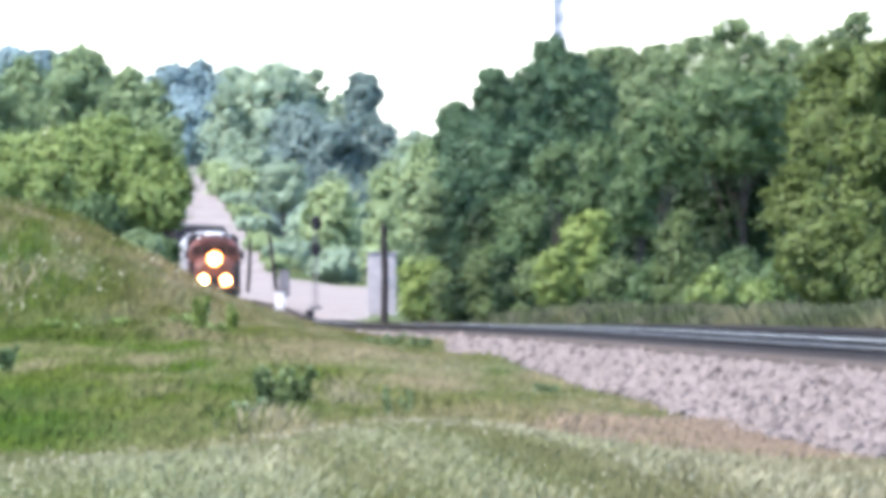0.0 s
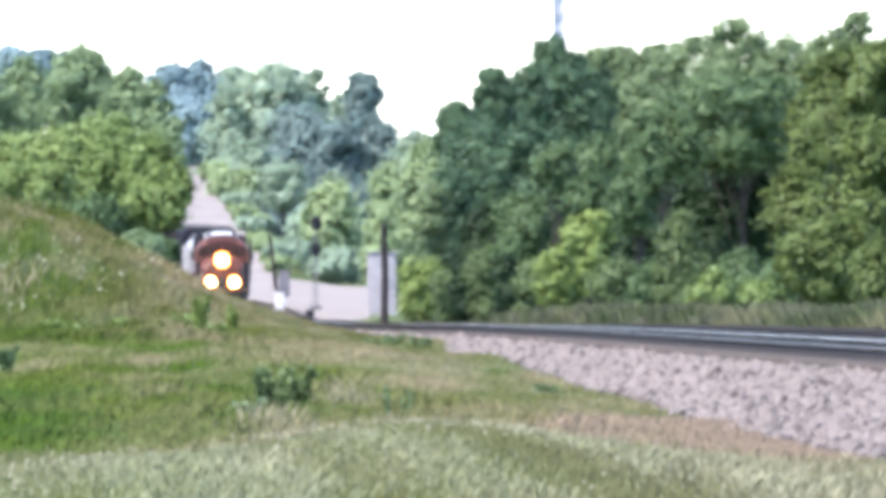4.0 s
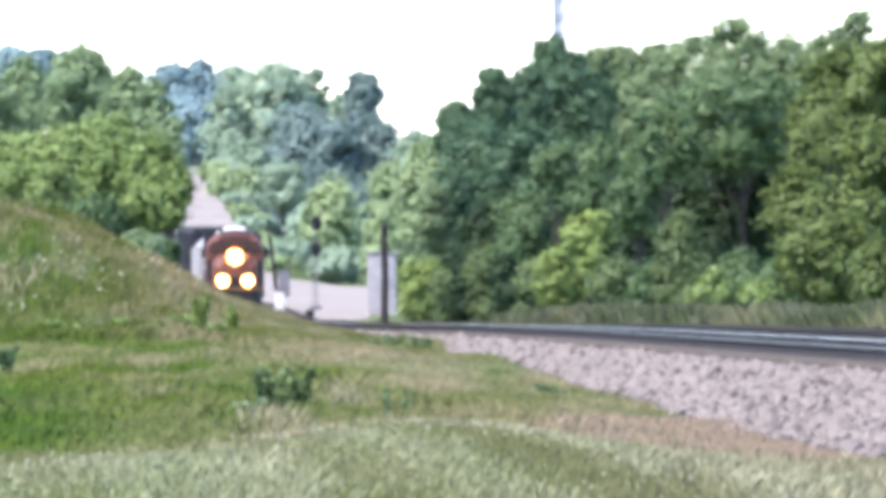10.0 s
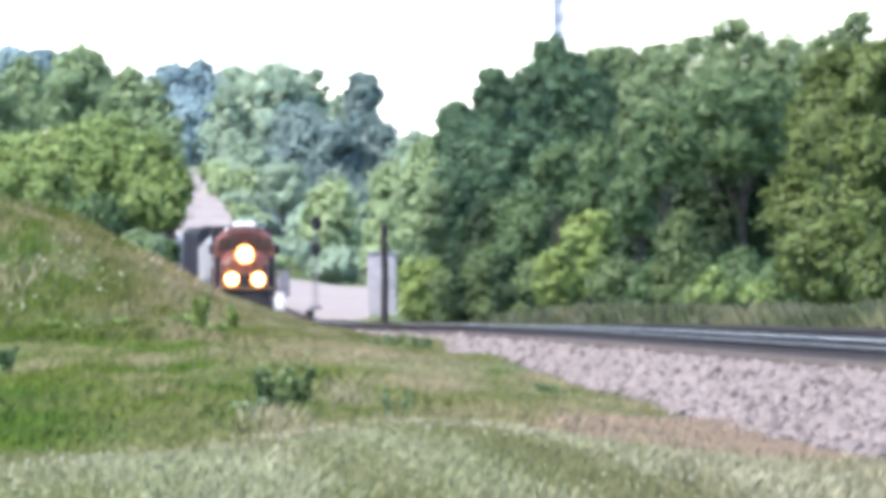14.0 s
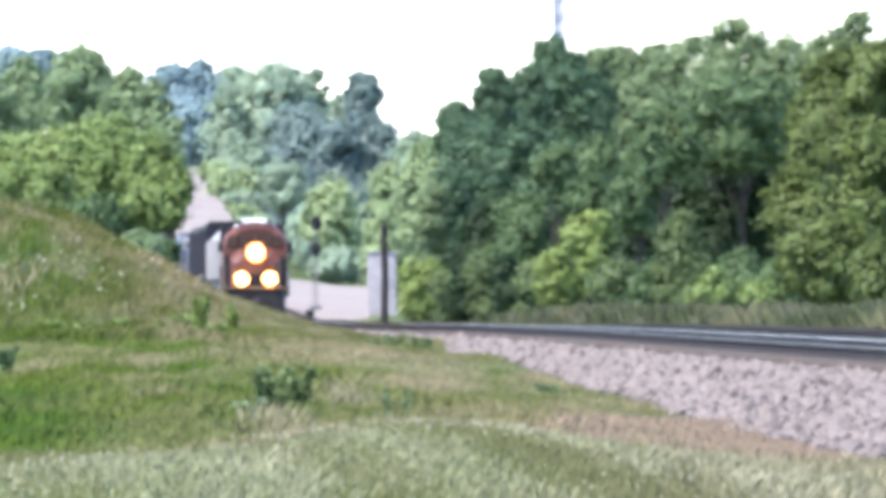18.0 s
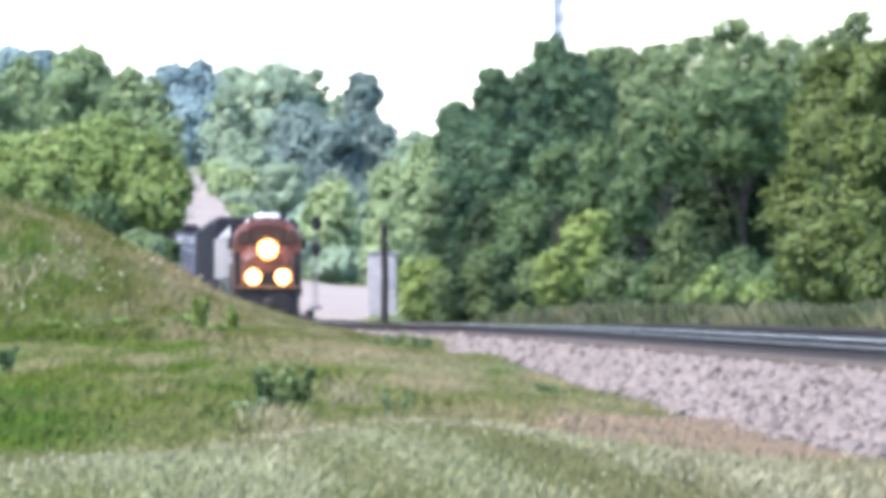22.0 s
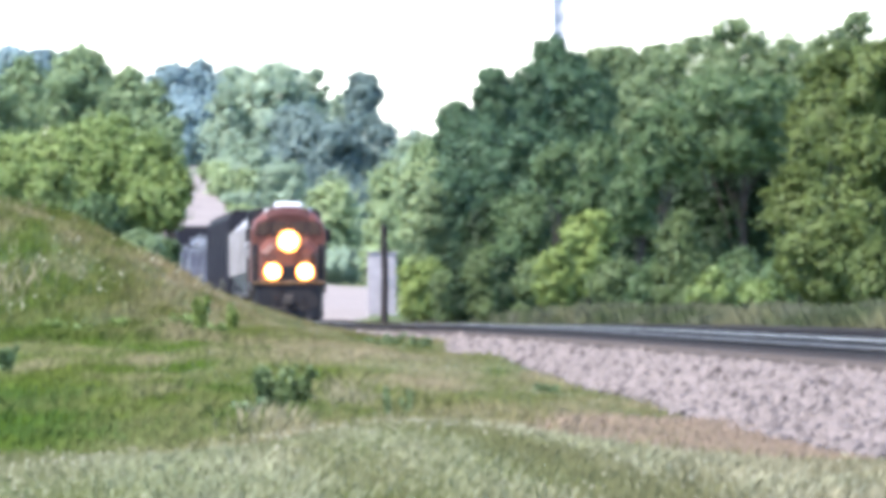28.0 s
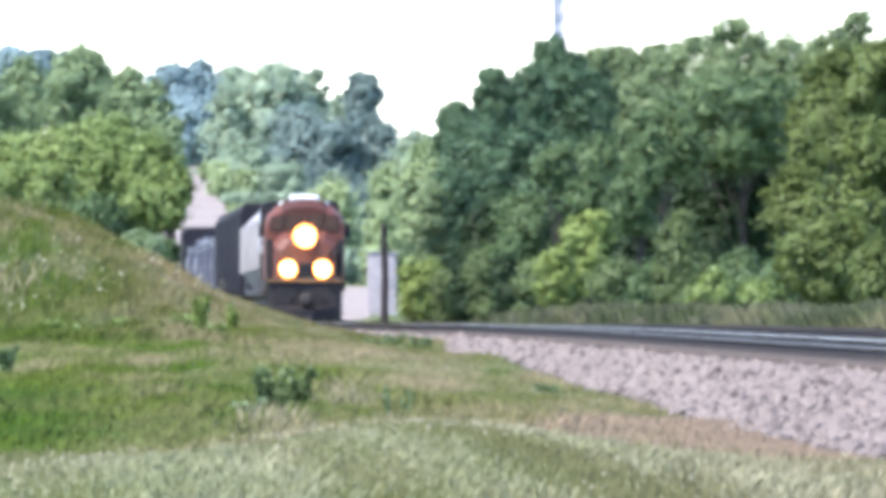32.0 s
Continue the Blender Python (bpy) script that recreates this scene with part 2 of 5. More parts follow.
_BASE = ([-200, 0, 60, 85, 105, 122, 150, 250, 300, 357, 493, 600, 800, 1000, 1300, 1450, 1700, 1900, 2500, 3000, 4800],
         [-0.1, 0.0, 0.45, 0.63, 0.71, 0.66, 0.33, 0.50, 0.645, 0.83, 0.96, 1.0, 0.92, 0.80, 1.0, 1.6, 3.0, 4.0, 9.0, 12.0, 12.0])
_BANK = ([-60, -20, -10.9, -9.4, -7.9, -6.39, -5.54, -4.44, -3.39, -2.5, -2.0], [4.8, 4.0, 3.3, 3.05, 2.3, 1.54, 1.03, 0.62, 0.33, 0.10, 0.0])


def ground_z(x, y):
    x, y = np.asarray(x, float), np.asarray(y, float)
    o = x - track_x(y)
    z = np.interp(y, *_BASE)
    z = z + np.interp(o, *_BANK) * smooth(y, 380, 610) * (1 - smooth(y, 1500, 1800))
    # near rise of silvery grass, higher towards the meadow
    z = z + (0.235 * np.exp(-((x + 0.25) / np.where(x < -0.25, 1.05, 1.08)) ** 2)) * smooth(y, 80, 112) * (1 - smooth(y, 124, 160))
    z = z + 0.05 * np.sin(x * 1.3 + 0.02 * y) * np.sin(y * 0.045 + 0.6 * x) * smooth(y, 40, 90) * (1 - smooth(y, 850, 1150))
    # low shoulder of soil along the foot of the stone bed
    z = z + 0.05 * np.exp(-((o + 4.6) / 1.3) ** 2) * smooth(y, 132, 165) * (1 - smooth(y, 210, 250)) + 0.035 * np.exp(-((o + 3.4) / 1.5) ** 2) * smooth(y, 182, 235) * (1 - smooth(y, 240, 275)) - 0.095 * np.exp(-((o + 2.8) / 1.6) ** 2) * smooth(y, 235, 290) * (1 - smooth(y, 305, 370)) - 0.10 * np.exp(-((o + 3.0) / 1.7) ** 2) * smooth(y, 290, 400) * (1 - smooth(y, 460, 560)) - 0.17 * np.exp(-((o + 1.9) / 1.5) ** 2) * smooth(y, 440, 530) * (1 - smooth(y, 800, 900))
    # bare hillside beyond the curve, rising away from the line
    edge = -13.2 - 0.036 * (y - 1740)
    z = z + 9.3 * np.clip((y - 1720) / 240, 0, 1) * (1 - smooth(x - edge, 0.5, 6.0)) * (1 - smooth(y, 1965, 2100)) * smooth(x, -60, -30)
    # far rise to either side
    z = z + 8.0 * smooth(-x, 30, 90) * smooth(y, 1900, 2500)
    return z


# ---- small builders ----
def link_mesh(name, verts, faces, mats, index=None, flat=True):
    me = bpy.data.meshes.new(name)
    me.from_pydata(verts, [], faces)
    for m in mats:
        me.materials.append(m)
    if index is not None:
        me.polygons.foreach_set("material_index", index)
    if not flat:
        me.polygons.foreach_set("use_smooth", [True] * len(me.polygons))
    me.update()
    return me


def quick_mesh(name, verts, corner, material):
    """A mesh of many faces of one kind: verts (n,3), corner indices (m,3) or (m,4)."""
    me = bpy.data.meshes.new(name)
    n, k = corner.shape
    me.vertices.add(len(verts))
    me.vertices.foreach_set("co", np.ascontiguousarray(verts, np.float32).ravel())
    me.loops.add(n * k)
    me.loops.foreach_set("vertex_index", corner.astype(np.int32).ravel())
    me.polygons.add(n)
    me.polygons.foreach_set("loop_start", np.arange(n, dtype=np.int32) * k)
    me.materials.append(material)
    me.update(calc_edges=True)
    return me


def child(name, me, parent, label=""):
    ob = new(name, me)
    ob.parent = parent
    return tagged(ob, label)


def part(name, bm, material, parent, label=""):
    me = bpy.data.meshes.new(name)
    bm.to_mesh(me)
    bm.free()
    me.materials.append(material)
    return child(name, me, parent, label)


def thing(name, m, label, category, group="", kind=""):
    ob = new(name)
    ob.matrix_basis = m
    return tagged(ob, label, category, group, kind)


def block(*size_at, bevel=0.03, bm=None):
    """A bevelled box: x0, x1, y0, y1, z0, z1."""
    x0, x1, y0, y1, z0, z1 = size_at
    bm2 = bmesh.new()
    bmesh.ops.create_cube(bm2, size=1.0, matrix=Matrix.Translation(((x0 + x1) / 2, (y0 + y1) / 2, (z0 + z1) / 2)) @ Matrix.Diagonal((x1 - x0, y1 - y0, z1 - z0, 1)))
    if bevel:
        bmesh.ops.bevel(bm2, geom=bm2.edges[:], offset=min(bevel, (x1 - x0) / 3, (y1 - y0) / 3, (z1 - z0) / 3), segments=1, affect="EDGES")
    return joined(bm, bm2)


def joined(bm, bm2):
    if bm is None:
        return bm2
    me = bpy.data.meshes.new("tmp")
    bm2.to_mesh(me)
    bm2.free()
    bm.from_mesh(me)
    bpy.data.meshes.remove(me)
    return bm


def tube(a, b, r0, r1=None, seg=8, bm=None, caps=True):
    a, b = Vector(a), Vector(b)
    bm2 = bmesh.new()
    m = Matrix.Translation((a + b) / 2) @ (b - a).to_track_quat("Z", "Y").to_matrix().to_4x4()
    bmesh.ops.create_cone(bm2, cap_ends=caps, segments=seg, radius1=r0, radius2=r0 if r1 is None else r1, depth=(b - a).length, matrix=m)
    return joined(bm, bm2)


def loft(sections, bm=None):
    """Closed rings of the same count, joined in order and capped."""
    bm2 = bmesh.new()
    rings = [[bm2.verts.new(p) for p in s] for s in sections]
    n = len(rings[0])
    for r, s in zip(rings, rings[1:]):
        for i in range(n):
            bm2.faces.new((r[i], r[(i + 1) % n], s[(i + 1) % n], s[i]))
    bm2.faces.new(rings[0][::-1])
    bm2.faces.new(rings[-1])
    bmesh.ops.recalc_face_normals(bm2, faces=bm2.faces[:])
    return joined(bm, bm2)


# ---- ground: one sheet to the horizon ----
def make_ground():
    ys = np.concatenate([np.linspace(-200, 0, 6)[:-1], np.linspace(0, 60, 8)[:-1], np.geomspace(60, 420, 150)[:-1], np.linspace(420, 700, 90)[:-1],
                         np.linspace(700, 1700, 70)[:-1], np.linspace(1700, 2000, 110)[:-1], np.linspace(2000, 2100, 8)[:-1], np.geomspace(2100, 4800, 24)])
    us = np.concatenate([-np.geomspace(0.0225, 1, 14)[::-1], np.linspace(-0.0222, 0.0222, 150), np.geomspace(0.0225, 1, 14)])
    Y, U = np.meshgrid(ys, us, indexing="ij")
    X = U * (np.abs(Y) + 60)
    X = np.where(np.abs(U) > 0.3, np.sign(U) * np.abs(U) * 2500, X)
    Z = ground_z(X, Y)
    bed = np.abs(X - track_x(Y) - 2.1) < 4.2
    Z = np.where(bed & (Y < 2200), np.minimum(Z, rail_z(Y) - 0.34), Z)
    r, c = X.shape
    idx = np.arange(r * c).reshape(r, c)
    faces = np.stack([idx[:-1, :-1], idx[:-1, 1:], idx[1:, 1:], idx[1:, :-1]], -1).reshape(-1, 4)
    me = quick_mesh("ground", np.stack([X, Y, Z], -1).reshape(-1, 3), faces, M_GROUND)
    me.materials.append(M_GRAVELGROUND)
    cx, cy = X.reshape(-1)[faces].mean(1), Y.reshape(-1)[faces].mean(1)
    o = cx - track_x(cy)
    gravel = (cy > 1180) & (cy < 2050) & (cx > -58) & (o > -8) & (cx < np.where(cy < 1735, -4.2 - (cy - 1180) * 0.0004, -13.2 - 0.036 * (cy - 1740)))
    me.polygons.foreach_set("material_index", gravel.astype(np.int32))
    me.polygons.foreach_set("use_smooth", np.ones(len(faces), bool))
    tagged(new("ground", me), "rolling grass meadow with a bare gravel hillside", "ground", kind="structure")


make_ground()


# ---- the line: ballast, ties, rails ----
TRACKS = (0.0, 4.27)


def bed_top(o, y):
    """Top of the crushed-stone bed at the offset o from the first track."""
    out = np.maximum(np.maximum(-1.9 - o, o - 5.9), 0)
    between = 0.10 * smooth(np.abs(o - 2.13), 0.9, 0.3)
    return rail_z(y) - 0.21 - out / 5.0 - between - 0.09 * smooth(-o, 0.75, 1.2)


def make_bed():
    ys = np.concatenate([np.arange(-150, 140, 15.0), np.arange(140, 520, 4.0), np.arange(520, 1900, 15.0)])
    offs = np.array([-7.0, -5, -4, -3.2, -2.6, -1.9, -1.6, -1.2, -0.95, -0.75, 0.6, 1.3, 1.9, 2.4, 3.0, 3.7, 4.9, 5.5, 5.9, 6.6, 7.5, 9.0])
    Y, O = np.meshgrid(ys, offs, indexing="ij")
    Z = bed_top(O, Y)
    X = track_x(Y) + O
    r, c = X.shape
    idx = np.arange(r * c).reshape(r, c)
    faces = np.stack([idx[:-1, :-1], idx[:-1, 1:], idx[1:, 1:], idx[1:, :-1]], -1).reshape(-1, 4)
    me = quick_mesh("ballast_bed", np.stack([X, Y, Z], -1).reshape(-1, 3), faces, M_BALLAST)
    return tagged(new("ballast_bed", me), "pinkish grey crushed stone bed under two tracks", "ballast", kind="structure")


bed = make_bed()


def rail_line(off):
    prof_dark = [(-0.07, -0.17), (0.07, -0.17), (0.07, -0.155), (0.012, -0.13), (0.012, -0.045), (0.036, -0.035), (0.036, -0.006), (-0.036, -0.006), (-0.036, -0.035), (-0.012, -0.045), (-0.012, -0.13), (-0.07, -0.155)]
    prof_top = [(-0.037, -0.010), (0.037, -0.010), (0.034, 0.0), (-0.034, 0.0)]
    ys = np.concatenate([np.arange(-150, 200, 25.0), np.arange(200, 1000, 8.0), np.arange(1000, 1901, 15.0)])
    out = []
    for prof in (prof_dark, prof_top):
        n = len(prof)
        V = np.array([[track_x(y) + off + p[0], y, rail_z(y) + p[1]] for y in ys for p in prof])
        F = [(i * n + j, i * n + (j + 1) % n, (i + 1) * n + (j + 1) % n, (i + 1) * n + j) for i in range(len(ys) - 1) for j in range(n)]
        out.append((V, F))
    return out


for centre in TRACKS:
    for side in (-0.755, 0.755):
        dark, top = rail_line(centre + side)
        rail = tagged(new("rail", link_mesh("rail", *dark, [M_RAIL])), "rusty brown steel rail on timber ties", "rail", "rails of the line", "structure")
        child("running_top", link_mesh("running_top", *top, [M_RAIL if centre else M_RAILHEAD if side > 0 else M_RAILDULL]), rail, "polished steel running surface" if centre == 0 else "rusty running surface of the side track")


# ---- things beside the line ----
def pole(x, y, h, r, label, lean=0.0):
    base = float(ground_z(x, y)) - 0.3
    p = thing("line_pole", pose(x, y, base), label, "pole", "poles beside the line")
    bm = tube((0, 0, 0), (0.03 + lean * 0.5, 0, h * 0.5 + 0.15), r * 1.1, r, 10)
    tube((0.03 + lean * 0.5, 0, h * 0.5 + 0.14), (lean - 0.02, 0, h + 0.3), r, r * 0.85, 10, bm)
    part("shaft", bm, M_POST, p)
    part("cap", tube((lean - 0.02, 0, h + 0.30), (lean - 0.02, 0, h + 0.36), r * 0.95, r * 0.5, 10), M_POST, p)
    part("step_bolt", tube((lean * 0.7 - r - 0.06, 0, h * 0.7), (lean * 0.7 + r + 0.06, 0, h * 0.7), 0.02, 0.02, 6), M_STEEL, p)
    return p

pole(-2.12, 813, 3.59, 0.13, "dark weathered wooden line pole beside the track")
pole(-12.30, 1666, 4.11, 0.14, "dark weathered wooden line pole far along the track", lean=-0.5)
pole(-14.21, 1640, 3.75, 0.13, "dark weathered wooden line pole in the distance", lean=0.22)

def signal_mast(x, y, h):
    base = float(ground_z(x, y)) - 0.1
    s = thing("signal_mast", pose(x, y, base), "tall dark railway signal mast with two black heads", "signal")
    part("foundation", block(-0.4, 0.4, -0.4, 0.4, 0, 0.35), M_DARKCASE, s, "grey concrete footing")
    part("mast", tube((0, 0, 0.3), (0, 0, h + 0.1), 0.05, 0.04, 10), M_DARKCASE, s)
    for z, r in ((h - 0.35, 0.36), (h - 2.0, 0.34)):
        bm = bmesh.new()
        bmesh.ops.create_cone(bm, cap_ends=True, segments=20, radius1=r, radius2=r, depth=0.06, matrix=pose(0.05, -0.12, z, 90))
        joined(bm, block(-0.17, 0.27, -0.12, 0.12, z - 0.45, z + 0.42))
        head = part("signal_head", bm, M_BLACK, s, "black target signal head")
        for dz in (-0.25, 0.0, 0.25):
            part("hood", tube((0.05, -0.16, z + dz), (0.05, -0.36, z + dz - 0.02), 0.10, 0.10, 12), M_BLACK, head)
            part("lens", tube((0.05, -0.15, z + dz), (0.05, -0.18, z + dz), 0.08, 0.08, 12), M_RED, head)
    bm = tube((-0.2, 0.25, 0.4), (-0.2, 0.25, h), 0.02, 0.02, 6)
    tube((0.2, 0.25, 0.4), (0.2, 0.25, h), 0.02, 0.02, 6, bm)
    for i in range(int(h / 0.35)):
        tube((-0.2, 0.25, 0.6 + i * 0.35), (0.2, 0.25, 0.6 + i * 0.35), 0.012, 0.012, 5, bm)
    part("ladder", bm, M_DARKCASE, s, "dark grey steel ladder")


def equipment_case(x, y, w, h, label, material):
    base = float(ground_z(x, y)) - 0.05
    c = thing("equipment_case", pose(x, y, base), label, "cabinet", "lineside cabinets")
    part("plinth", block(-w * 0.55, w * 0.55, -w * 0.4, w * 0.4, 0, 0.15), M_HUT, c, "concrete plinth")
    part("body", block(-w / 2, w / 2, -w * 0.35, w * 0.35, 0.15, h), material, c)
    part("roof", block(-w * 0.55, w * 0.55, -w * 0.42, w * 0.42, h, h + 0.07), material, c)
    d = part("door", block(-w * 0.44, w * 0.44, -w * 0.35 - 0.03, -w * 0.35, 0.22, h - 0.08, bevel=0.01), material, c)
    part("handle", block(w * 0.28, w * 0.33, -w * 0.35 - 0.07, -w * 0.35 - 0.03, h * 0.45, h * 0.58, bevel=0.005), M_STEEL, d, "steel handle")

def switch_stand(x, y):
    base = float(rail_z(y)) - 0.24
    t = thing("switch_stand", pose(x, y, base), "low dark railway switch stand beside the rails", "switch stand")
    part("headblock", block(-0.45, 0.45, -0.2, 0.2, 0.0, 0.14), M_TIE, t, "dark timber headblock")
    part("stand", tube((0, 0, 0.12), (0, 0, 0.5), 0.13, 0.08, 10), M_CHASSIS, t)
    part("target", block(-0.16, 0.16, -0.02, 0.02, 0.46, 0.7, bevel=0.01), M_BLACK, t)
    part("lever", tube((0.1, 0, 0.2), (0.5, -0.05, 0.26), 0.025, 0.02, 6), M_STEEL, t)


switch_stand(-4.90, 832)
signal_mast(-7.95, 1405, 5.86)
equipment_case(-10.06, 1390, 0.55, 1.08, "small white equipment case beside the line", M_WHITE)
equipment_case(-10.98, 1560, 0.75, 1.9, "dark grey equipment case beside the line", M_DARKCASE)
# The hut stands in for a faint pale patch of unknown nature.
equipment_case(-3.60, 1330, 1.7, 3.7, "pale grey hut standing in for a faint pale patch", M_HUT)

def lattice_tower(x, y, top, w, guyed, label):
    base = float(ground_z(x, y)) - 0.2
    t = thing("radio_tower", pose(x, y, base), label, "tower", "distant towers")
    part("footing", block(-w, w, -w, w, 0, 0.6), M_HUT, t, "concrete footing")
    corners = [(w / 2 * math.cos(a), w / 2 * math.sin(a)) for a in (math.pi / 2, math.pi * 7 / 6, math.pi * 11 / 6)]
    for cx, cy in corners:
        part("leg", tube((cx, cy, 0.3), (cx, cy, top), w * 0.14, w * 0.13, 6), M_HAZETOWER, t)
    bm = None
    steps = int(top / (w * 1.2))
    for i in range(steps):
        z0, z1 = 0.5 + i * w * 1.2, 0.5 + (i + 1) * w * 1.2
        for k in range(3):
            a, b = corners[k], corners[(k + 1) % 3]
            bm = tube((*a, z0), (*b, z1), w * 0.05, w * 0.05, 4, bm, False)
    part("bracing", bm, M_HAZETOWER, t)
    # Solid panel added so the lattice doesn't wash out against the bright sky.
    part("fill_panel", block(-0.42 * w, 0.42 * w, -0.05 * w, 0.05 * w, 0.5, top - 0.5, bevel=0.02), M_HAZETOWER, t, "solid panel added inside the lattice")
    part("antenna", tube((0, 0, top - 0.5), (0, 0, top + 3.0), 0.06, 0.04, 6), M_HAZETOWER, t, "whip antenna")

lattice_tower(18.06, 3500, 47.85, 2.2, True, "tall lattice radio tower beyond the woods, paled with painted haze")
lattice_tower(-5.43, 3800, 29.09, 0.9, True, "thin distant lattice mast")

# ---- trees and bushes ----
def leaf_cloud(clumps, count, size, rng, flutter=0.5, up=0.3):
    """Small bent leaf blades scattered over a set of clumps (n,6: centre and radii)."""
    area = clumps[:, 3] * clumps[:, 5]
    c = clumps[rng.choice(len(clumps), count, p=area / area.sum())]
    d = rng.normal(size=(count, 3))
    d /= np.linalg.norm(d, axis=1, keepdims=True)
    pos = c[:, :3] + d * c[:, 3:6] * np.abs(rng.normal(0.6, 0.5, (count, 1)))
    return blades(pos, 0.4 * d + (0, 0, up), size, rng, flutter)


def blades(pos, n, size, rng, flutter):
    """One small pointed leaf at each place, facing along n."""
    count = len(pos)
    n = n + flutter * rng.normal(size=(count, 3))
    n /= np.linalg.norm(n, axis=1, keepdims=True)
    t = np.cross(n, rng.normal(size=(count, 3)))
    t /= np.linalg.norm(t, axis=1, keepdims=True)
    b = np.cross(n, t)
    s = size * (0.5 + 0.9 * rng.random((count, 1)))
    v = np.stack([pos - t * s - b * s * 0.7, pos - t * s * 0.6 + b * s * 0.9, pos + t * s * 1.3], 1).reshape(-1, 3)
    return v, np.arange(count * 3).reshape(-1, 3)


def cube_ball(k):
    """A round cage of 6 k k quads."""
    g = np.tan(np.linspace(-1, 1, k + 1) * math.pi / 4)
    v, f = [], []
    for axis in range(3):
        for sgn in (-1, 1):
            o = len(v)
            for a in g:
                for b in g:
                    p = np.zeros(3)
                    p[axis], p[(axis + 1) % 3], p[(axis + 2) % 3] = sgn, a, b
                    v.append(p / np.linalg.norm(p))
            for i in range(k):
                for j in range(k):
                    q = [o + i * (k + 1) + j, o + (i + 1) * (k + 1) + j, o + (i + 1) * (k + 1) + j + 1, o + i * (k + 1) + j + 1]
                    f.append(q if sgn > 0 else q[::-1])
    return np.array(v), np.array(f)


BALL_V, BALL_F = cube_ball(3)


def knobbly(p, s):
    """Uneven swelling of foliage, in knobs about s across."""
    q = p * (2.6 / s)
    a = np.sin(q[..., 0] + 1.7 * np.sin(q[..., 2] * 0.6)) * np.sin(q[..., 1] + 0.8) + np.sin(q[..., 2] * 1.1 + 1.3 * np.sin(q[..., 0] * 0.7 + 0.5))
    q = q * 2.3 + 1.9
    return 0.5 * a + 0.3 * np.sin(q[..., 0] + np.sin(q[..., 1])) * np.sin(q[..., 2] + 0.4)


def boughs(w, z0, h, rng, n, lean, cone):
    """Leafy boughs round an uneven crown from z0 to h, w wide; then smaller tufts that break its outline."""
    hh = (h - z0) / 2
    small = min(w, 1.7 * hh)
    big = []
    for i in range(n):
        u = 0.93 if i == 0 else -1 + 1.9 * (i + rng.uniform(0, 1)) / n
        a = i * 2.399 + rng.uniform(-0.7, 0.7)
        k = 0.9 * max(0.05, 0.5 - 0.5 * u) ** 0.6 if cone else math.sqrt(max(0.0, 1 - abs(u) ** 2.6)) * (0.85 if u < 0 else 1.0)
        q = rng.uniform(0.5, 1.0) * (1 if i else 0.3)
        r = rng.uniform(0.11, 0.25) * small * (1.0 - (0.5 if cone else 0.15) * max(u, 0))
        big.append((math.cos(a) * k * q * w * 0.40 + lean * u * hh, math.sin(a) * k * q * w * 0.40, z0 + hh * (1 + u * 0.84),
                    r * rng.uniform(0.9, 1.5), r * rng.uniform(0.9, 1.4), r * rng.uniform(0.65, 0.95)))
    big.append((0, 0, z0 + hh * 0.95, w * 0.27, w * 0.27, hh * 0.62))
    big = np.array(big)
    pick = rng.integers(0, n, int(2.2 * n))
    d = rng.normal(size=(len(pick), 3)) + (0, 0, 0.4)
    d /= np.linalg.norm(d, axis=1, keepdims=True)
    tuft = np.concatenate([big[pick, :3] + d * big[pick, 3:6] * 0.95, big[pick, 3:6] * rng.uniform(0.15, 0.42, (len(pick), 1))], 1)
    tuft[:, 3:6] *= rng.uniform(0.6, 1.4, (len(pick), 3))
    all_of = np.concatenate([big, tuft])
    # fit the whole to the crown's width and height, less the twigs
    w, h = w - 0.07 * small, h + 0.02 * small
    k = 0.5 * w / np.percentile(np.abs(all_of[:, 0] - lean * (all_of[:, 2] - z0 - hh)) + all_of[:, 3], 97)
    all_of[:, [0, 1, 3, 4]] *= k
    k = (h - z0) / (np.percentile(all_of[:, 2] + all_of[:, 5], 98.5) - z0)
    all_of[:, 2] = z0 + (all_of[:, 2] - z0) * k
    all_of[:, 5] *= k
    return all_of[:n + 1], all_of[n + 1:]


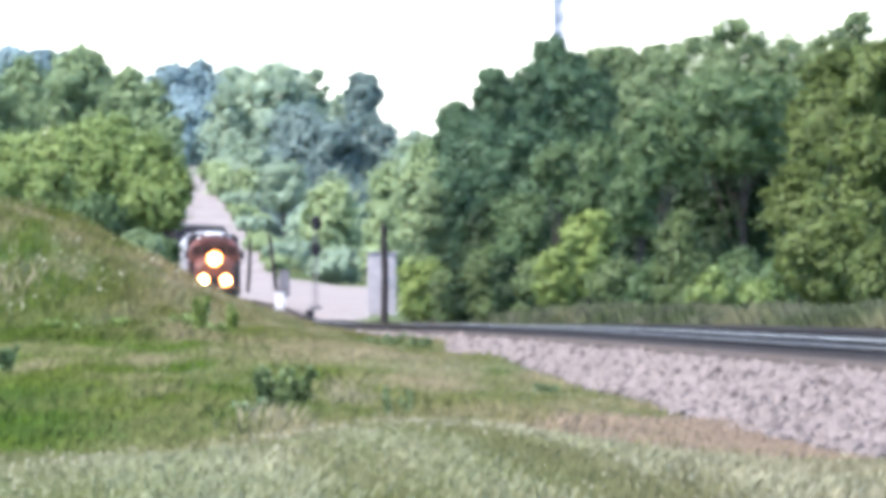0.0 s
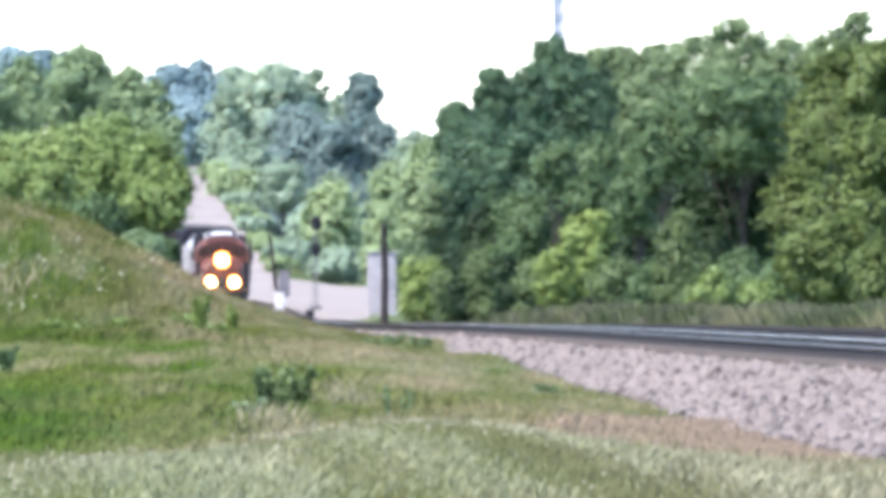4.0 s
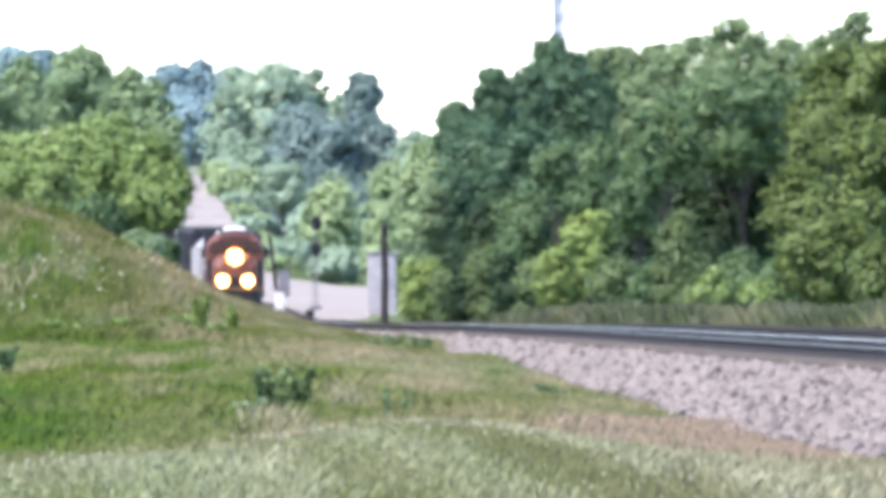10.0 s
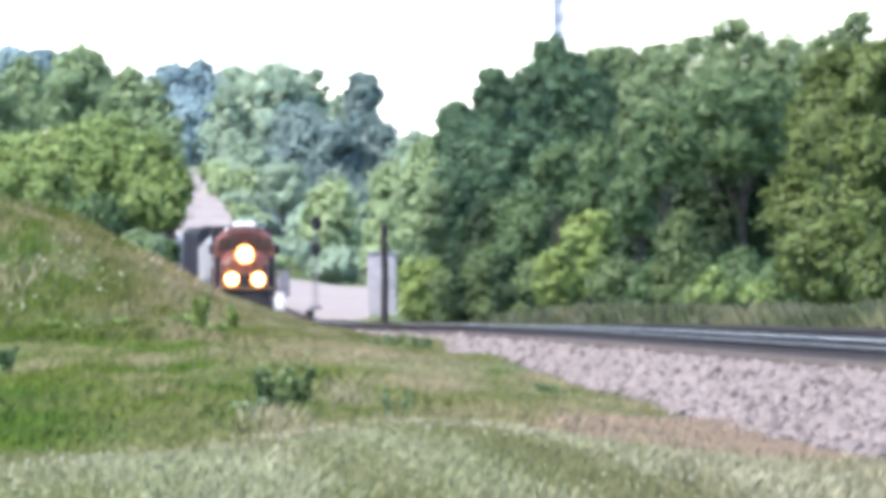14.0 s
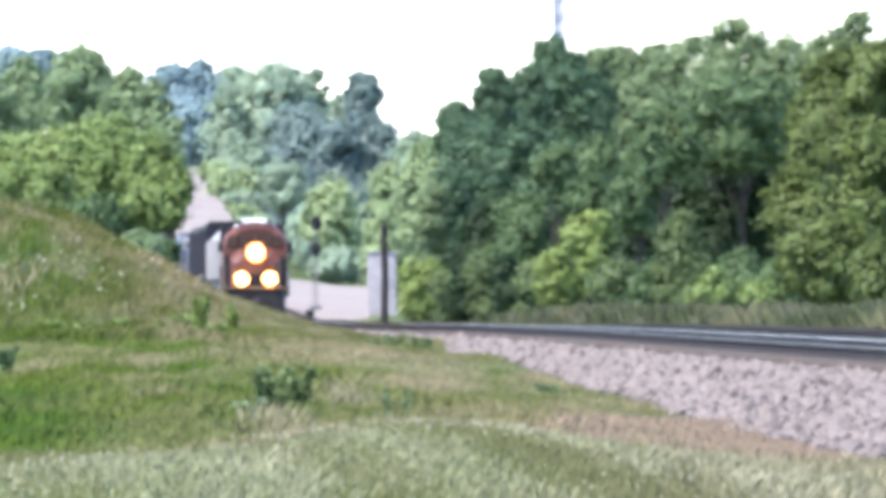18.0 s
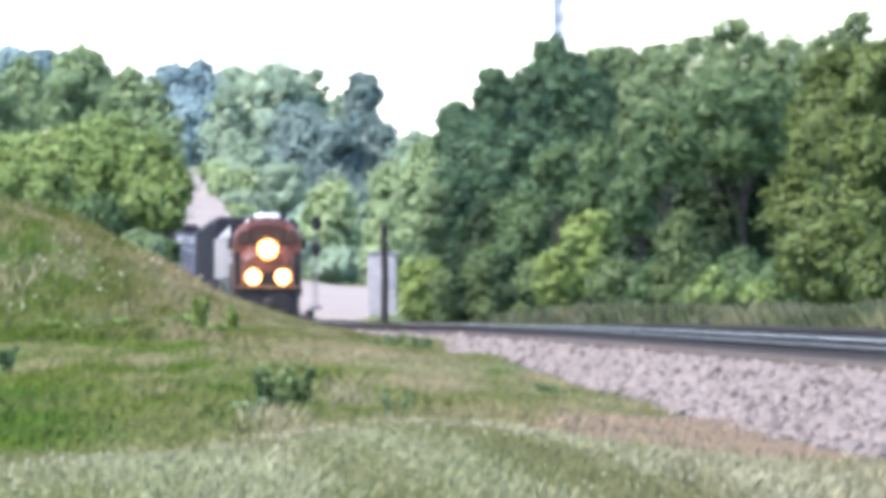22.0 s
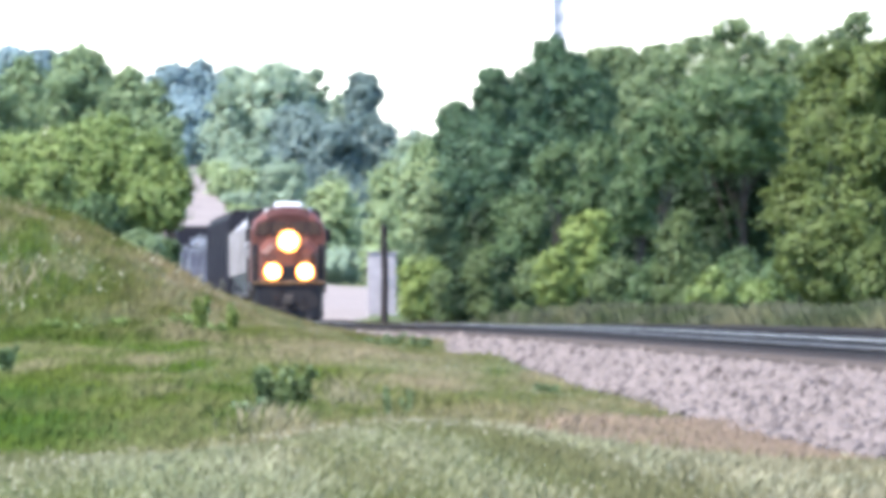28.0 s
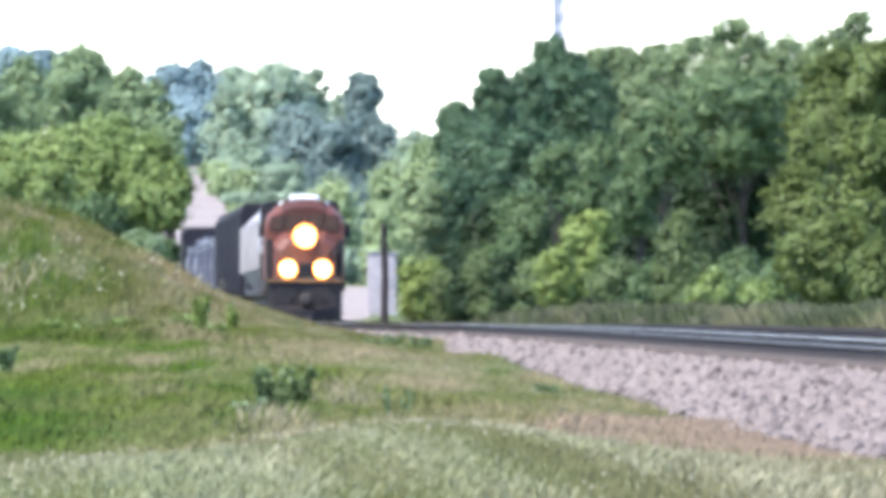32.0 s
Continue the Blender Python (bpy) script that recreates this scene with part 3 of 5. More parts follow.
def tree(x, y, h, w, leaves, label, low=0.12, size=0.062, name="tree", lean=0.0, cone=False, soft=0.0, cap=15500):
    """A tapered trunk with limbs and a crown of leafy boughs, dense inside and loose at the rim."""
    rng = np.random.default_rng(int(abs(x) * 100) + int(y) * 7)
    z = float(ground_z(x, y)) - 0.15
    h = h + 0.15
    t = thing(name, pose(x, y, z), label, name, "trees and bushes along the line")
    n = int(min(64, max(26, 26 + 0.3 * w * h * (1 - low) * (1 - 0.5 * soft)))) + int(16 * soft)
    big, tuft = boughs(w, h * low, h, rng, n, lean, cone)
    r0 = 0.015 * h + 0.03
    bend = rng.normal(size=2) * 0.03 * h
    bm = tube((0, 0, 0), (bend[0] * 0.5, bend[1] * 0.5, h * 0.35), r0, r0 * 0.7, 8, None, False)
    tube((bend[0] * 0.5, bend[1] * 0.5, h * 0.34), (bend[0], bend[1], h * 0.8), r0 * 0.7, r0 * 0.15, 8, bm, False)
    part("trunk", bm, M_BARK, t)
    for c in big[:: max(1, len(big) // 6)]:
        k = rng.uniform(0.2, 0.55)
        part("limb", tube((bend[0] * k, bend[1] * k, min(h * k, c[2] * 0.9)), tuple(c[:3]), r0 * 0.3, r0 * 0.06, 6, None, False), M_BARK, t)
    # the dense inside of the boughs
    knob = 7.0 * size
    p = big[:, None, :3] + BALL_V[None] * big[:, None, 3:6] * 0.54
    p = p + BALL_V[None] * big[:, None, 3:6] * (0.14 * knobbly(p + (x, y, 0), knob))[..., None]
    f = BALL_F[None] + (np.arange(len(big)) * len(BALL_V))[:, None, None]
    p, f = p.reshape(-1, 3), f.reshape(-1, 4)
    f = np.concatenate([f[:, :3], f[:, [0, 2, 3]]])
    # leafy twigs that stick out of the boughs
    lobes = np.concatenate([big, tuft])
    area = lobes[:, 3] * lobes[:, 5] + 0.2 * lobes[:, 3:].mean() ** 2
    m = 3200
    c = lobes[rng.choice(len(lobes), m, p=area / area.sum())]
    d = rng.normal(size=(m, 3)) + (0, 0, 0.2)
    d /= np.linalg.norm(d, axis=1, keepdims=True)
    axis = d + 0.45 * rng.normal(size=(m, 3)) + (0, 0, 0.4)
    axis /= np.linalg.norm(axis, axis=1, keepdims=True)
    length = c[:, 3:6].mean(1) * rng.uniform(0.3, 0.65, m) * np.where(rng.random(m) < 0.26, 1.95, 0.6)
    foot = c[:, :3] + d * c[:, 3:6] * rng.uniform(0.5, 0.75, (m, 1))
    tip = foot + axis * length[:, None]
    shown = (((tip[:, None, :] - big[None, :, :3]) / big[None, :, 3:6]) ** 2).sum(-1).min(1) > 0.5
    mid = np.array((0, 0, h * (0.45 + 0.5 * low)))
    way = (tip - mid) / (w / 2, w / 2, h * (1 - low) / 2)
    way = d * (1 - 0.8 * soft) + (0.7 + 0.4 * soft) * way / (np.linalg.norm(way, axis=1, keepdims=True) + 0.2) + (0, 0, 0.35)
    k = rng.choice(np.flatnonzero(shown), cap)
    along = rng.uniform(0.0, 1.0, cap) ** 0.85
    pos = foot[k] + axis[k] * (length[k] * along)[:, None] + rng.normal(size=(cap, 3)) * (np.minimum(length[k], 8 * size) * (0.26 - 0.16 * along))[:, None]
    v, lf = blades(pos, way[k], size, rng, 0.5 - 0.2 * soft)
    me = quick_mesh("crown", np.concatenate([p, v]), np.concatenate([f, lf + len(p)]), LEAF[leaves])
    child("crown", me, t)
    return t


tree(7.92, 1050, 12.87, 3.95, "light", "light green broadleaf tree in the wood", low=0.49)
tree(9.92, 1040, 12.86, 4.04, "light", "light green broadleaf tree in the wood", low=0.49)
tree(11.45, 1030, 13.07, 3.48, "light", "light green broadleaf tree in the wood", low=0.51)
tree(13.10, 1010, 13.65, 4.43, "light", "light green broadleaf tree in the wood", low=0.54)
tree(15.05, 1000, 12.89, 3.51, "light", "light green broadleaf tree in the wood", low=0.51)
tree(16.56, 990, 12.83, 3.35, "light", "light green broadleaf tree in the wood", low=0.52)
tree(17.75, 980, 13.57, 2.48, "light", "light green broadleaf tree in the wood", low=0.55)
tree(19.39, 990, 12.61, 3.35, "light", "light green broadleaf tree in the wood", low=0.51)
tree(8.67, 1000, 10.62, 4.38, "light", "light green broadleaf tree in the wood", low=0.41)
tree(11.74, 985, 11.21, 4.32, "light", "light green broadleaf tree in the wood", low=0.45)
tree(16.91, 970, 10.78, 4.49, "light", "light green broadleaf tree in the wood", low=0.44)
tree(9.17, 1090, 12.55, 3.69, "light", "light green broadleaf tree in the wood", low=0.46)
tree(8.38, 1066, 12.94, 3.34, "light", "light green broadleaf tree in the wood", low=0.48)
tree(15.31, 1080, 12.99, 4.46, "light", "light green broadleaf tree in the wood", low=0.48)
tree(4.67, 962, 12.19, 2.89, "deep", "deep green broadleaf tree at the edge of the wood", low=0.74)
tree(5.22, 964, 11.55, 2.66, "deep", "deep green broadleaf tree at the edge of the wood", low=0.70)
tree(0.84, 936, 7.63, 2.58, "deep", "deep green broadleaf tree at the edge of the wood", low=0.48)
tree(6.61, 985, 11.94, 2.22, "light", "light green broadleaf tree in the wood", low=0.65)
tree(5.18, 958, 10.64, 4.08, "deep", "deep green broadleaf tree at the edge of the wood", low=0.53)
tree(3.43, 950, 10.88, 2.38, "deep", "deep green broadleaf tree at the edge of the wood", low=0.67)
tree(2.75, 948, 9.13, 3.32, "deep", "deep green broadleaf tree at the edge of the wood", low=0.51)
tree(1.99, 945, 10.71, 2.25, "deep", "deep green broadleaf tree at the edge of the wood", low=0.69)
tree(0.45, 940, 9.25, 1.93, "deep", "deep green broadleaf tree at the edge of the wood", low=0.76)
tree(6.37, 975, 10.97, 2.69, "deep", "deep green broadleaf tree at the edge of the wood", low=0.63)
tree(1.42, 930, 8.41, 3.84, "deep", "deep green broadleaf tree at the edge of the wood", low=0.27)
tree(3.73, 925, 8.32, 4.40, "deep", "deep green broadleaf tree at the edge of the wood", low=0.26)
tree(0.37, 915, 6.29, 2.98, "deep", "deep green broadleaf tree at the edge of the wood", low=0.05)
# Trees in the dark leaves fill the hollows, their shade painted in.
tree(2.18, 905, 5.24, 3.40, "dark", "broadleaf tree in the wood, shade painted into its leaf colour", low=0.04)
tree(4.87, 900, 6.17, 3.61, "dark", "broadleaf tree in the wood, shade painted into its leaf colour", low=0.04)
tree(6.22, 900, 7.53, 2.71, "mid", "mid green broadleaf tree in the wood", low=0.46)
tree(4.33, 860, 6.72, 1.83, "mid", "slender mid green tree at the edge of the wood", low=0.73)
tree(3.00, 850, 4.86, 2.55, "mid", "mid green leaning tree at the edge of the wood", low=0.45)
tree(5.46, 845, 5.33, 2.01, "mid", "mid green broadleaf tree at the edge of the wood", low=0.61)
tree(11.05, 839, 9.22, 4.94, "mid", "deep green spreading tree with a shaded hollow beneath", low=0.60)
tree(12.89, 842, 8.60, 2.32, "deep", "deep green broadleaf tree at the edge of the wood", low=0.62)
tree(8.29, 836, 8.13, 3.14, "mid", "mid green broadleaf tree at the edge of the wood", low=0.66)
tree(7.19, 830, 5.95, 2.29, "mid", "mid green broadleaf tree at the edge of the wood", low=0.55)
tree(10.08, 864, 5.98, 4.33, "dark", "broadleaf tree in the wood, shade painted into its leaf colour", low=0.04)
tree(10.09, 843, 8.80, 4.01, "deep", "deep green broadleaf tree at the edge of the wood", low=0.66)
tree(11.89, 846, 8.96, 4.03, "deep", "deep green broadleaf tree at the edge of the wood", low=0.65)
tree(11.30, 858, 5.56, 3.65, "dark", "broadleaf tree in the wood, shade painted into its leaf colour", low=0.04)
tree(10.76, 866, 6.61, 4.99, "dark", "broadleaf tree in the wood, shade painted into its leaf colour", low=0.04)
tree(8.77, 862, 6.25, 2.81, "dark", "broadleaf tree in the wood, shade painted into its leaf colour", low=0.04)
tree(12.21, 861, 5.88, 3.88, "dark", "broadleaf tree in the wood, shade painted into its leaf colour", low=0.04)
tree(10.44, 840, 5.40, 2.74, "dark", "broadleaf tree in the wood, shade painted into its leaf colour", low=0.04)
tree(11.82, 841, 5.51, 2.74, "dark", "broadleaf tree in the wood, shade painted into its leaf colour", low=0.04)
tree(9.07, 840.5, 5.25, 2.53, "dark", "broadleaf tree in the wood, shade painted into its leaf colour", low=0.04)
tree(6.74, 880, 5.07, 2.87, "dark", "broadleaf tree in the wood, shade painted into its leaf colour", low=0.04)
tree(7.65, 858, 4.64, 2.79, "dark", "broadleaf tree in the wood, shade painted into its leaf colour", low=0.04)
tree(5.13, 800, 3.98, 2.24, "bright", "bright yellow-green bush at the edge of the wood", low=0.23, name='bush')
tree(4.00, 795, 2.71, 1.51, "bright", "bright yellow-green bush at the edge of the wood", low=0.07, name='bush')
tree(5.96, 790, 2.13, 1.78, "moss", "moss green bush at the edge of the wood", low=0.04, name='bush')
tree(8.01, 760, 3.78, 2.67, "moss", "mid green conical bush at the edge of the wood", low=0.04, name='bush', cone=True)
tree(7.01, 765, 2.05, 1.72, "mid", "mid green bush at the edge of the wood", low=0.04, name='bush')
tree(1.58, 830, 2.81, 1.66, "moss", "mid green bush at the edge of the wood", low=0.04, name='bush')
tree(2.49, 822, 3.06, 1.24, "mid", "mid green bush draped over a stump", low=0.63, name='bush')
tree(2.38, 820, 2.44, 1.07, "dark", "bush at the edge of the wood, shade painted into its leaf colour", low=0.04, name='bush')
tree(0.75, 835, 2.21, 1.25, "dark", "bush at the edge of the wood, shade painted into its leaf colour", low=0.04, name='bush')
tree(3.27, 810, 2.10, 1.42, "moss", "moss green bush at the edge of the wood", low=0.04, name='bush')
tree(-0.50, 905, 5.67, 1.90, "light", "light green slender tree at the edge of the wood", low=0.22)
tree(-0.88, 900, 2.43, 2.03, "bright", "bright yellow-green bush beside the line", low=0.04, name='bush')
tree(0.13, 880, 2.12, 1.32, "moss", "moss green bush at the edge of the wood", low=0.04, name='bush')
tree(9.75, 740, 2.34, 1.67, "mid", "mid green bush at the edge of the wood", low=0.04, name='bush')
tree(8.80, 735, 1.74, 1.29, "fresh", "fresh green bush at the edge of the wood", low=0.04, name='bush')
tree(10.84, 720, 2.07, 1.80, "mid", "mid green bush at the edge of the wood", low=0.04, name='bush')
tree(9.92, 700, 1.36, 1.58, "fresh", "fresh green bush at the edge of the wood", low=0.04, name='bush')
tree(10.76, 600, 7.35, 2.86, "olive", "olive-brown tree with thin young leaves beside the line", low=0.57, soft=0.75, size=0.055)
tree(11.47, 590, 7.42, 2.22, "olive", "olive-brown tree with thin young leaves beside the line", low=0.49, soft=0.75, size=0.055)
tree(9.95, 610, 6.33, 1.68, "olive", "olive-brown tree with thin young leaves beside the line", low=0.55, soft=0.75, size=0.055)
tree(9.56, 605, 4.26, 2.05, "olive", "olive-brown tree with thin young leaves beside the line", low=0.22, soft=0.75, size=0.055)
tree(10.69, 580, 5.08, 2.76, "olive", "olive-brown tree with thin young leaves beside the line", low=0.11, soft=0.75, size=0.055)
tree(9.95, 575, 2.91, 2.59, "olive", "olive-brown tree with thin young leaves beside the line", low=0.11, soft=0.75, size=0.055)
tree(11.01, 570, 2.15, 1.57, "olive", "olive bush beside the line", low=0.04, name='bush', soft=0.75, size=0.055)
tree(-12.74, 790, 7.11, 2.97, "grey", "light green broadleaf tree on top of the cutting", low=0.45)
tree(-14.91, 800, 6.03, 2.60, "grey", "light green broadleaf tree on top of the cutting", low=0.37)
tree(-10.99, 785, 7.09, 1.77, "grey", "light green broadleaf tree on top of the cutting", low=0.54)
tree(-10.04, 780, 7.02, 1.56, "grey", "light green broadleaf tree on top of the cutting", low=0.50)
tree(-15.91, 790, 5.01, 2.18, "grey", "light green broadleaf tree on top of the cutting", low=0.04)
tree(-9.24, 770, 5.97, 1.27, "grey", "light green broadleaf tree on top of the cutting", low=0.40)
tree(-10.88, 725, 4.31, 3.45, "fresh", "fresh green bushy tree on the cutting slope", low=0.26)
tree(-12.60, 730, 3.37, 2.56, "fresh", "fresh green bushy tree on the cutting slope", low=0.38)
tree(-9.30, 722, 4.25, 2.17, "fresh", "fresh green bushy tree on the cutting slope", low=0.31)
tree(-14.07, 735, 2.73, 2.39, "fresh", "fresh green bushy tree on the cutting slope", low=0.32)
tree(-12.78, 705, 1.79, 2.47, "fresh", "fresh green bushy tree on the cutting slope", low=0.04)
tree(-8.80, 720, 3.96, 1.73, "fresh", "fresh green bushy tree on the cutting slope", low=0.46)
tree(-8.77, 706, 1.33, 1.10, "mid", "mid green bush on the cutting slope", low=0.04, name='bush')
tree(-10.19, 728, 2.28, 2.01, "mid", "mid green bushy tree on the cutting slope", low=0.04)
tree(-11.00, 715, 1.65, 1.97, "mid", "mid green bushy tree on the cutting slope", low=0.04)
tree(-9.45, 700, 1.10, 1.33, "grey", "light green bush on the cutting slope", low=0.04, name='bush')
# From here on the leaf colours carry the haze of the distance.
tree(-15.90, 1990, 18.58, 9.97, "blue", "broad tree in the distance, blued with painted haze", low=0.40, size=0.115, soft=1.0, cap=20000)
tree(-19.34, 1985, 10.02, 4.47, "blue", "broad tree in the distance, blued with painted haze", low=0.00, size=0.115, soft=1.0, cap=20000)
tree(-11.44, 1995, 17.50, 4.50, "blue", "broad tree in the distance, blued with painted haze", low=0.43, size=0.115, soft=1.0, cap=20000)
tree(-12.47, 1960, 14.48, 6.38, "slate", "tree in the distance, haze and shade in its leaf colour", low=0.42, size=0.115, soft=1.0, cap=20000)
tree(-6.94, 1965, 17.43, 3.74, "slate", "tall tree in the distance, haze painted into its leaf colour", low=0.73, size=0.115, soft=1.0, cap=20000)
tree(-8.49, 1970, 15.96, 2.96, "blue", "broad tree in the distance, blued with painted haze", low=0.47, size=0.115, soft=1.0, cap=20000)
tree(-5.83, 1955, 13.59, 5.88, "slate", "tree in the distance, haze and shade in its leaf colour", low=0.38, size=0.115, soft=1.0, cap=20000)
tree(-8.99, 1950, 13.01, 5.37, "slate", "tree in the distance, haze and shade in its leaf colour", low=0.40, size=0.115, soft=1.0, cap=20000)
tree(-2.38, 1940, 12.42, 5.35, "blue", "broad tree in the distance, blued with painted haze", low=0.26, size=0.115, soft=1.0, cap=20000)
tree(-17.25, 1945, 7.39, 6.33, "blue", "broad tree in the distance, blued with painted haze", low=0.00, size=0.115, soft=1.0, cap=20000)
tree(-19.53, 1930, 1.49, 2.90, "pale", "green bush beside the bare hillside, paled with painted haze", low=0.04, size=0.115, soft=1.0, cap=20000)
tree(-17.09, 1900, 3.32, 5.23, "pale", "green bush beyond the line, paled with painted haze", low=0.04, size=0.115, soft=1.0, cap=20000)
tree(-13.37, 1880, 8.88, 4.47, "blue", "bush beyond the line, blued with painted haze", low=0.59, size=0.115, soft=1.0, cap=20000)
tree(-13.92, 1890, 6.11, 4.26, "slate", "bush beyond the line, haze and shade in its leaf colour", low=0.04, size=0.115, soft=1.0, cap=20000)
tree(-8.84, 1800, 8.37, 5.41, "pale", "green bush beyond the line, paled with painted haze", low=0.04, size=0.115, soft=1.0, cap=20000)
tree(-11.18, 1830, 5.70, 4.13, "blue", "bush beyond the line, blued with painted haze", low=0.04, size=0.115, soft=1.0, cap=20000)
tree(-11.58, 1935, 8.26, 5.33, "slate", "tree in the distance, haze and shade in its leaf colour", low=0.04, size=0.115, soft=1.0, cap=20000)
tree(-7.54, 1930, 7.93, 5.32, "slate", "tree in the distance, haze and shade in its leaf colour", low=0.04, size=0.115, soft=1.0, cap=20000)
tree(-6.56, 1820, 6.15, 3.65, "blue", "bush beyond the line, blued with painted haze", low=0.04, size=0.115, soft=1.0, cap=20000)
tree(-4.00, 1700, 8.97, 4.26, "pale", "green tree beyond the line, paled with painted haze", low=0.04, size=0.115, soft=1.0, cap=20000)
tree(-1.49, 1650, 10.68, 4.55, "pale", "green tree beyond the line, paled with painted haze", low=0.04, size=0.115, soft=1.0, cap=20000)
tree(-0.16, 1600, 10.92, 2.40, "pale", "green tree beyond the line, paled with painted haze", low=0.04, size=0.115, soft=1.0, cap=20000)
tree(-13.72, 1790, 0.91, 2.51, "pale", "green bush below the bare hillside, paled with painted haze", low=0.04, name='bush', size=0.115, soft=1.0, cap=20000)
tree(-15.38, 1850, 1.09, 2.59, "pale", "green bush beside the bare hillside, paled with painted haze", low=0.04, name='bush', size=0.115, soft=1.0, cap=20000)
tree(-16.76, 1890, 1.46, 2.84, "blue", "bush beside the bare hillside, blued with painted haze", low=0.04, name='bush', size=0.115, soft=1.0, cap=20000)
tree(-12.06, 1790, 1.67, 4.04, "blue", "bush beyond the line, blued with painted haze", low=0.04, name='bush', size=0.115, soft=1.0, cap=20000)
tree(-8.20, 1780, 2.60, 4.90, "blue", "bush beyond the line, blued with painted haze", low=0.04, name='bush', size=0.115, soft=1.0, cap=20000)
tree(-4.27, 1640, 4.01, 3.70, "pale", "green bush beyond the line, paled with painted haze", low=0.04, name='bush', size=0.115, soft=1.0, cap=20000)
tree(-31.52, 2600, 19.76, 5.86, "distant", "tree on the far hill, blued with painted haze", low=0.57, size=0.18, soft=1.0)
tree(-28.67, 2650, 20.54, 5.97, "distant", "tree on the far hill, blued with painted haze", low=0.58, size=0.18, soft=1.0)
tree(-24.59, 2590, 19.34, 5.84, "distant", "tree on the far hill, blued with painted haze", low=0.56, size=0.18, soft=1.0)
tree(-21.75, 2600, 18.34, 5.86, "distant", "tree on the far hill, blued with painted haze", low=0.54, size=0.18, soft=1.0)
tree(-29.00, 2550, 16.22, 9.58, "distant", "tree on the far hill, blued with painted haze", low=0.49, size=0.18, soft=1.0)
tree(-47.84, 2500, 19.73, 6.89, "distant", "tree on the far hill, blued with painted haze", low=0.59, size=0.18, soft=1.0)
tree(-44.40, 2500, 20.02, 5.01, "distant", "tree on the far hill, blued with painted haze", low=0.59, size=0.18, soft=1.0)
tree(-32.96, 2560, 18.44, 3.85, "distant", "tree on the far hill, blued with painted haze", low=0.55, size=0.18, soft=1.0)
tree(-42.41, 2550, 19.80, 5.75, "distant", "tree on the far hill, blued with painted haze", low=0.58, size=0.18, soft=1.0)
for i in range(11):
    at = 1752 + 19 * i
    tree(-13.2 - 0.036 * (at - 1740) + 0.9 + 0.4 * math.sin(2.3 * i), at, 1.0 + 0.35 * math.sin(1.7 * i), 2.4 + 0.5 * math.cos(3.1 * i), ("pale", "blue")[i % 3 == 1], "low bush beside the bare hillside, painted haze in its colour", low=0.02, name="bush", size=0.1, soft=1.0, cap=5000)

# ---- the train ----
def ring(w, z0, z1, y, crown=0.0, cut=0.0):
    """A cross-section ring: width w, from z0 to z1, at y, with a cambered or chamfered top."""
    return [(-w / 2, y, z0), (w / 2, y, z0), (w / 2, y, z1 - cut), (w / 2 - cut, y, z1), (0, y, z1 + crown), (-w / 2 + cut, y, z1), (-w / 2, y, z1 - cut)]


def dome_ring(w, z0, z1, y, side, seg=8):
    """A cross-section ring with upright sides up to the height side and a rounded roof above."""
    arc = [(math.cos(math.pi * i / seg), math.sin(math.pi * i / seg)) for i in range(seg + 1)]
    bow = lambda c: math.copysign(abs(c) ** 0.95, c)
    return [(-w / 2, y, z0), (w / 2, y, z0)] + [(w / 2 * bow(c), y, side + (z1 - side) * q ** 0.85) for c, q in arc]


def wheelset(y, parent):
    bm = None
    for s in (-1, 1):
        bm = tube((s * 0.66, y, 0.5), (s * 0.80, y, 0.5), 0.5, 0.5, 20, bm)
        tube((s * 0.63, y, 0.5), (s * 0.67, y, 0.5), 0.54, 0.52, 20, bm)
    tube((-0.8, y, 0.5), (0.8, y, 0.5), 0.09, 0.09, 8, bm)
    return part("wheelset", bm, M_STEEL, parent, "steel wheels on an axle")


def bogie(y, axles, parent):
    span = (len(axles) - 1) * (axles[1] - axles[0])
    bm = None
    for s in (-1, 1):
        bm = block(s * 0.98 - 0.09, s * 0.98 + 0.09, y + axles[0] - 0.45, y + axles[-1] + 0.45, 0.42, 0.78, bm=bm)
        for a in axles:
            block(s * 1.02 - 0.13, s * 1.02 + 0.13, y + a - 0.2, y + a + 0.2, 0.3, 0.72, bm=bm)
    block(-1.0, 1.0, y - 0.3, y + 0.3, 0.5, 0.85, bm=bm)
    b = part("truck", bm, M_CHASSIS, parent, "grimy dark truck frame")
    for a in axles:
        wheelset(y + a, b)
    return b


def coupler(y, way, parent):
    bm = block(-0.16, 0.16, min(y, y + way * 0.5), max(y, y + way * 0.5), 0.72, 1.0)
    block(-0.2, 0.2, min(y + way * 0.45, y + way * 0.75), max(y + way * 0.45, y + way * 0.75), 0.66, 1.06, bevel=0.06, bm=bm)
    part("coupler", bm, M_CHASSIS, parent, "rusty knuckle coupler")


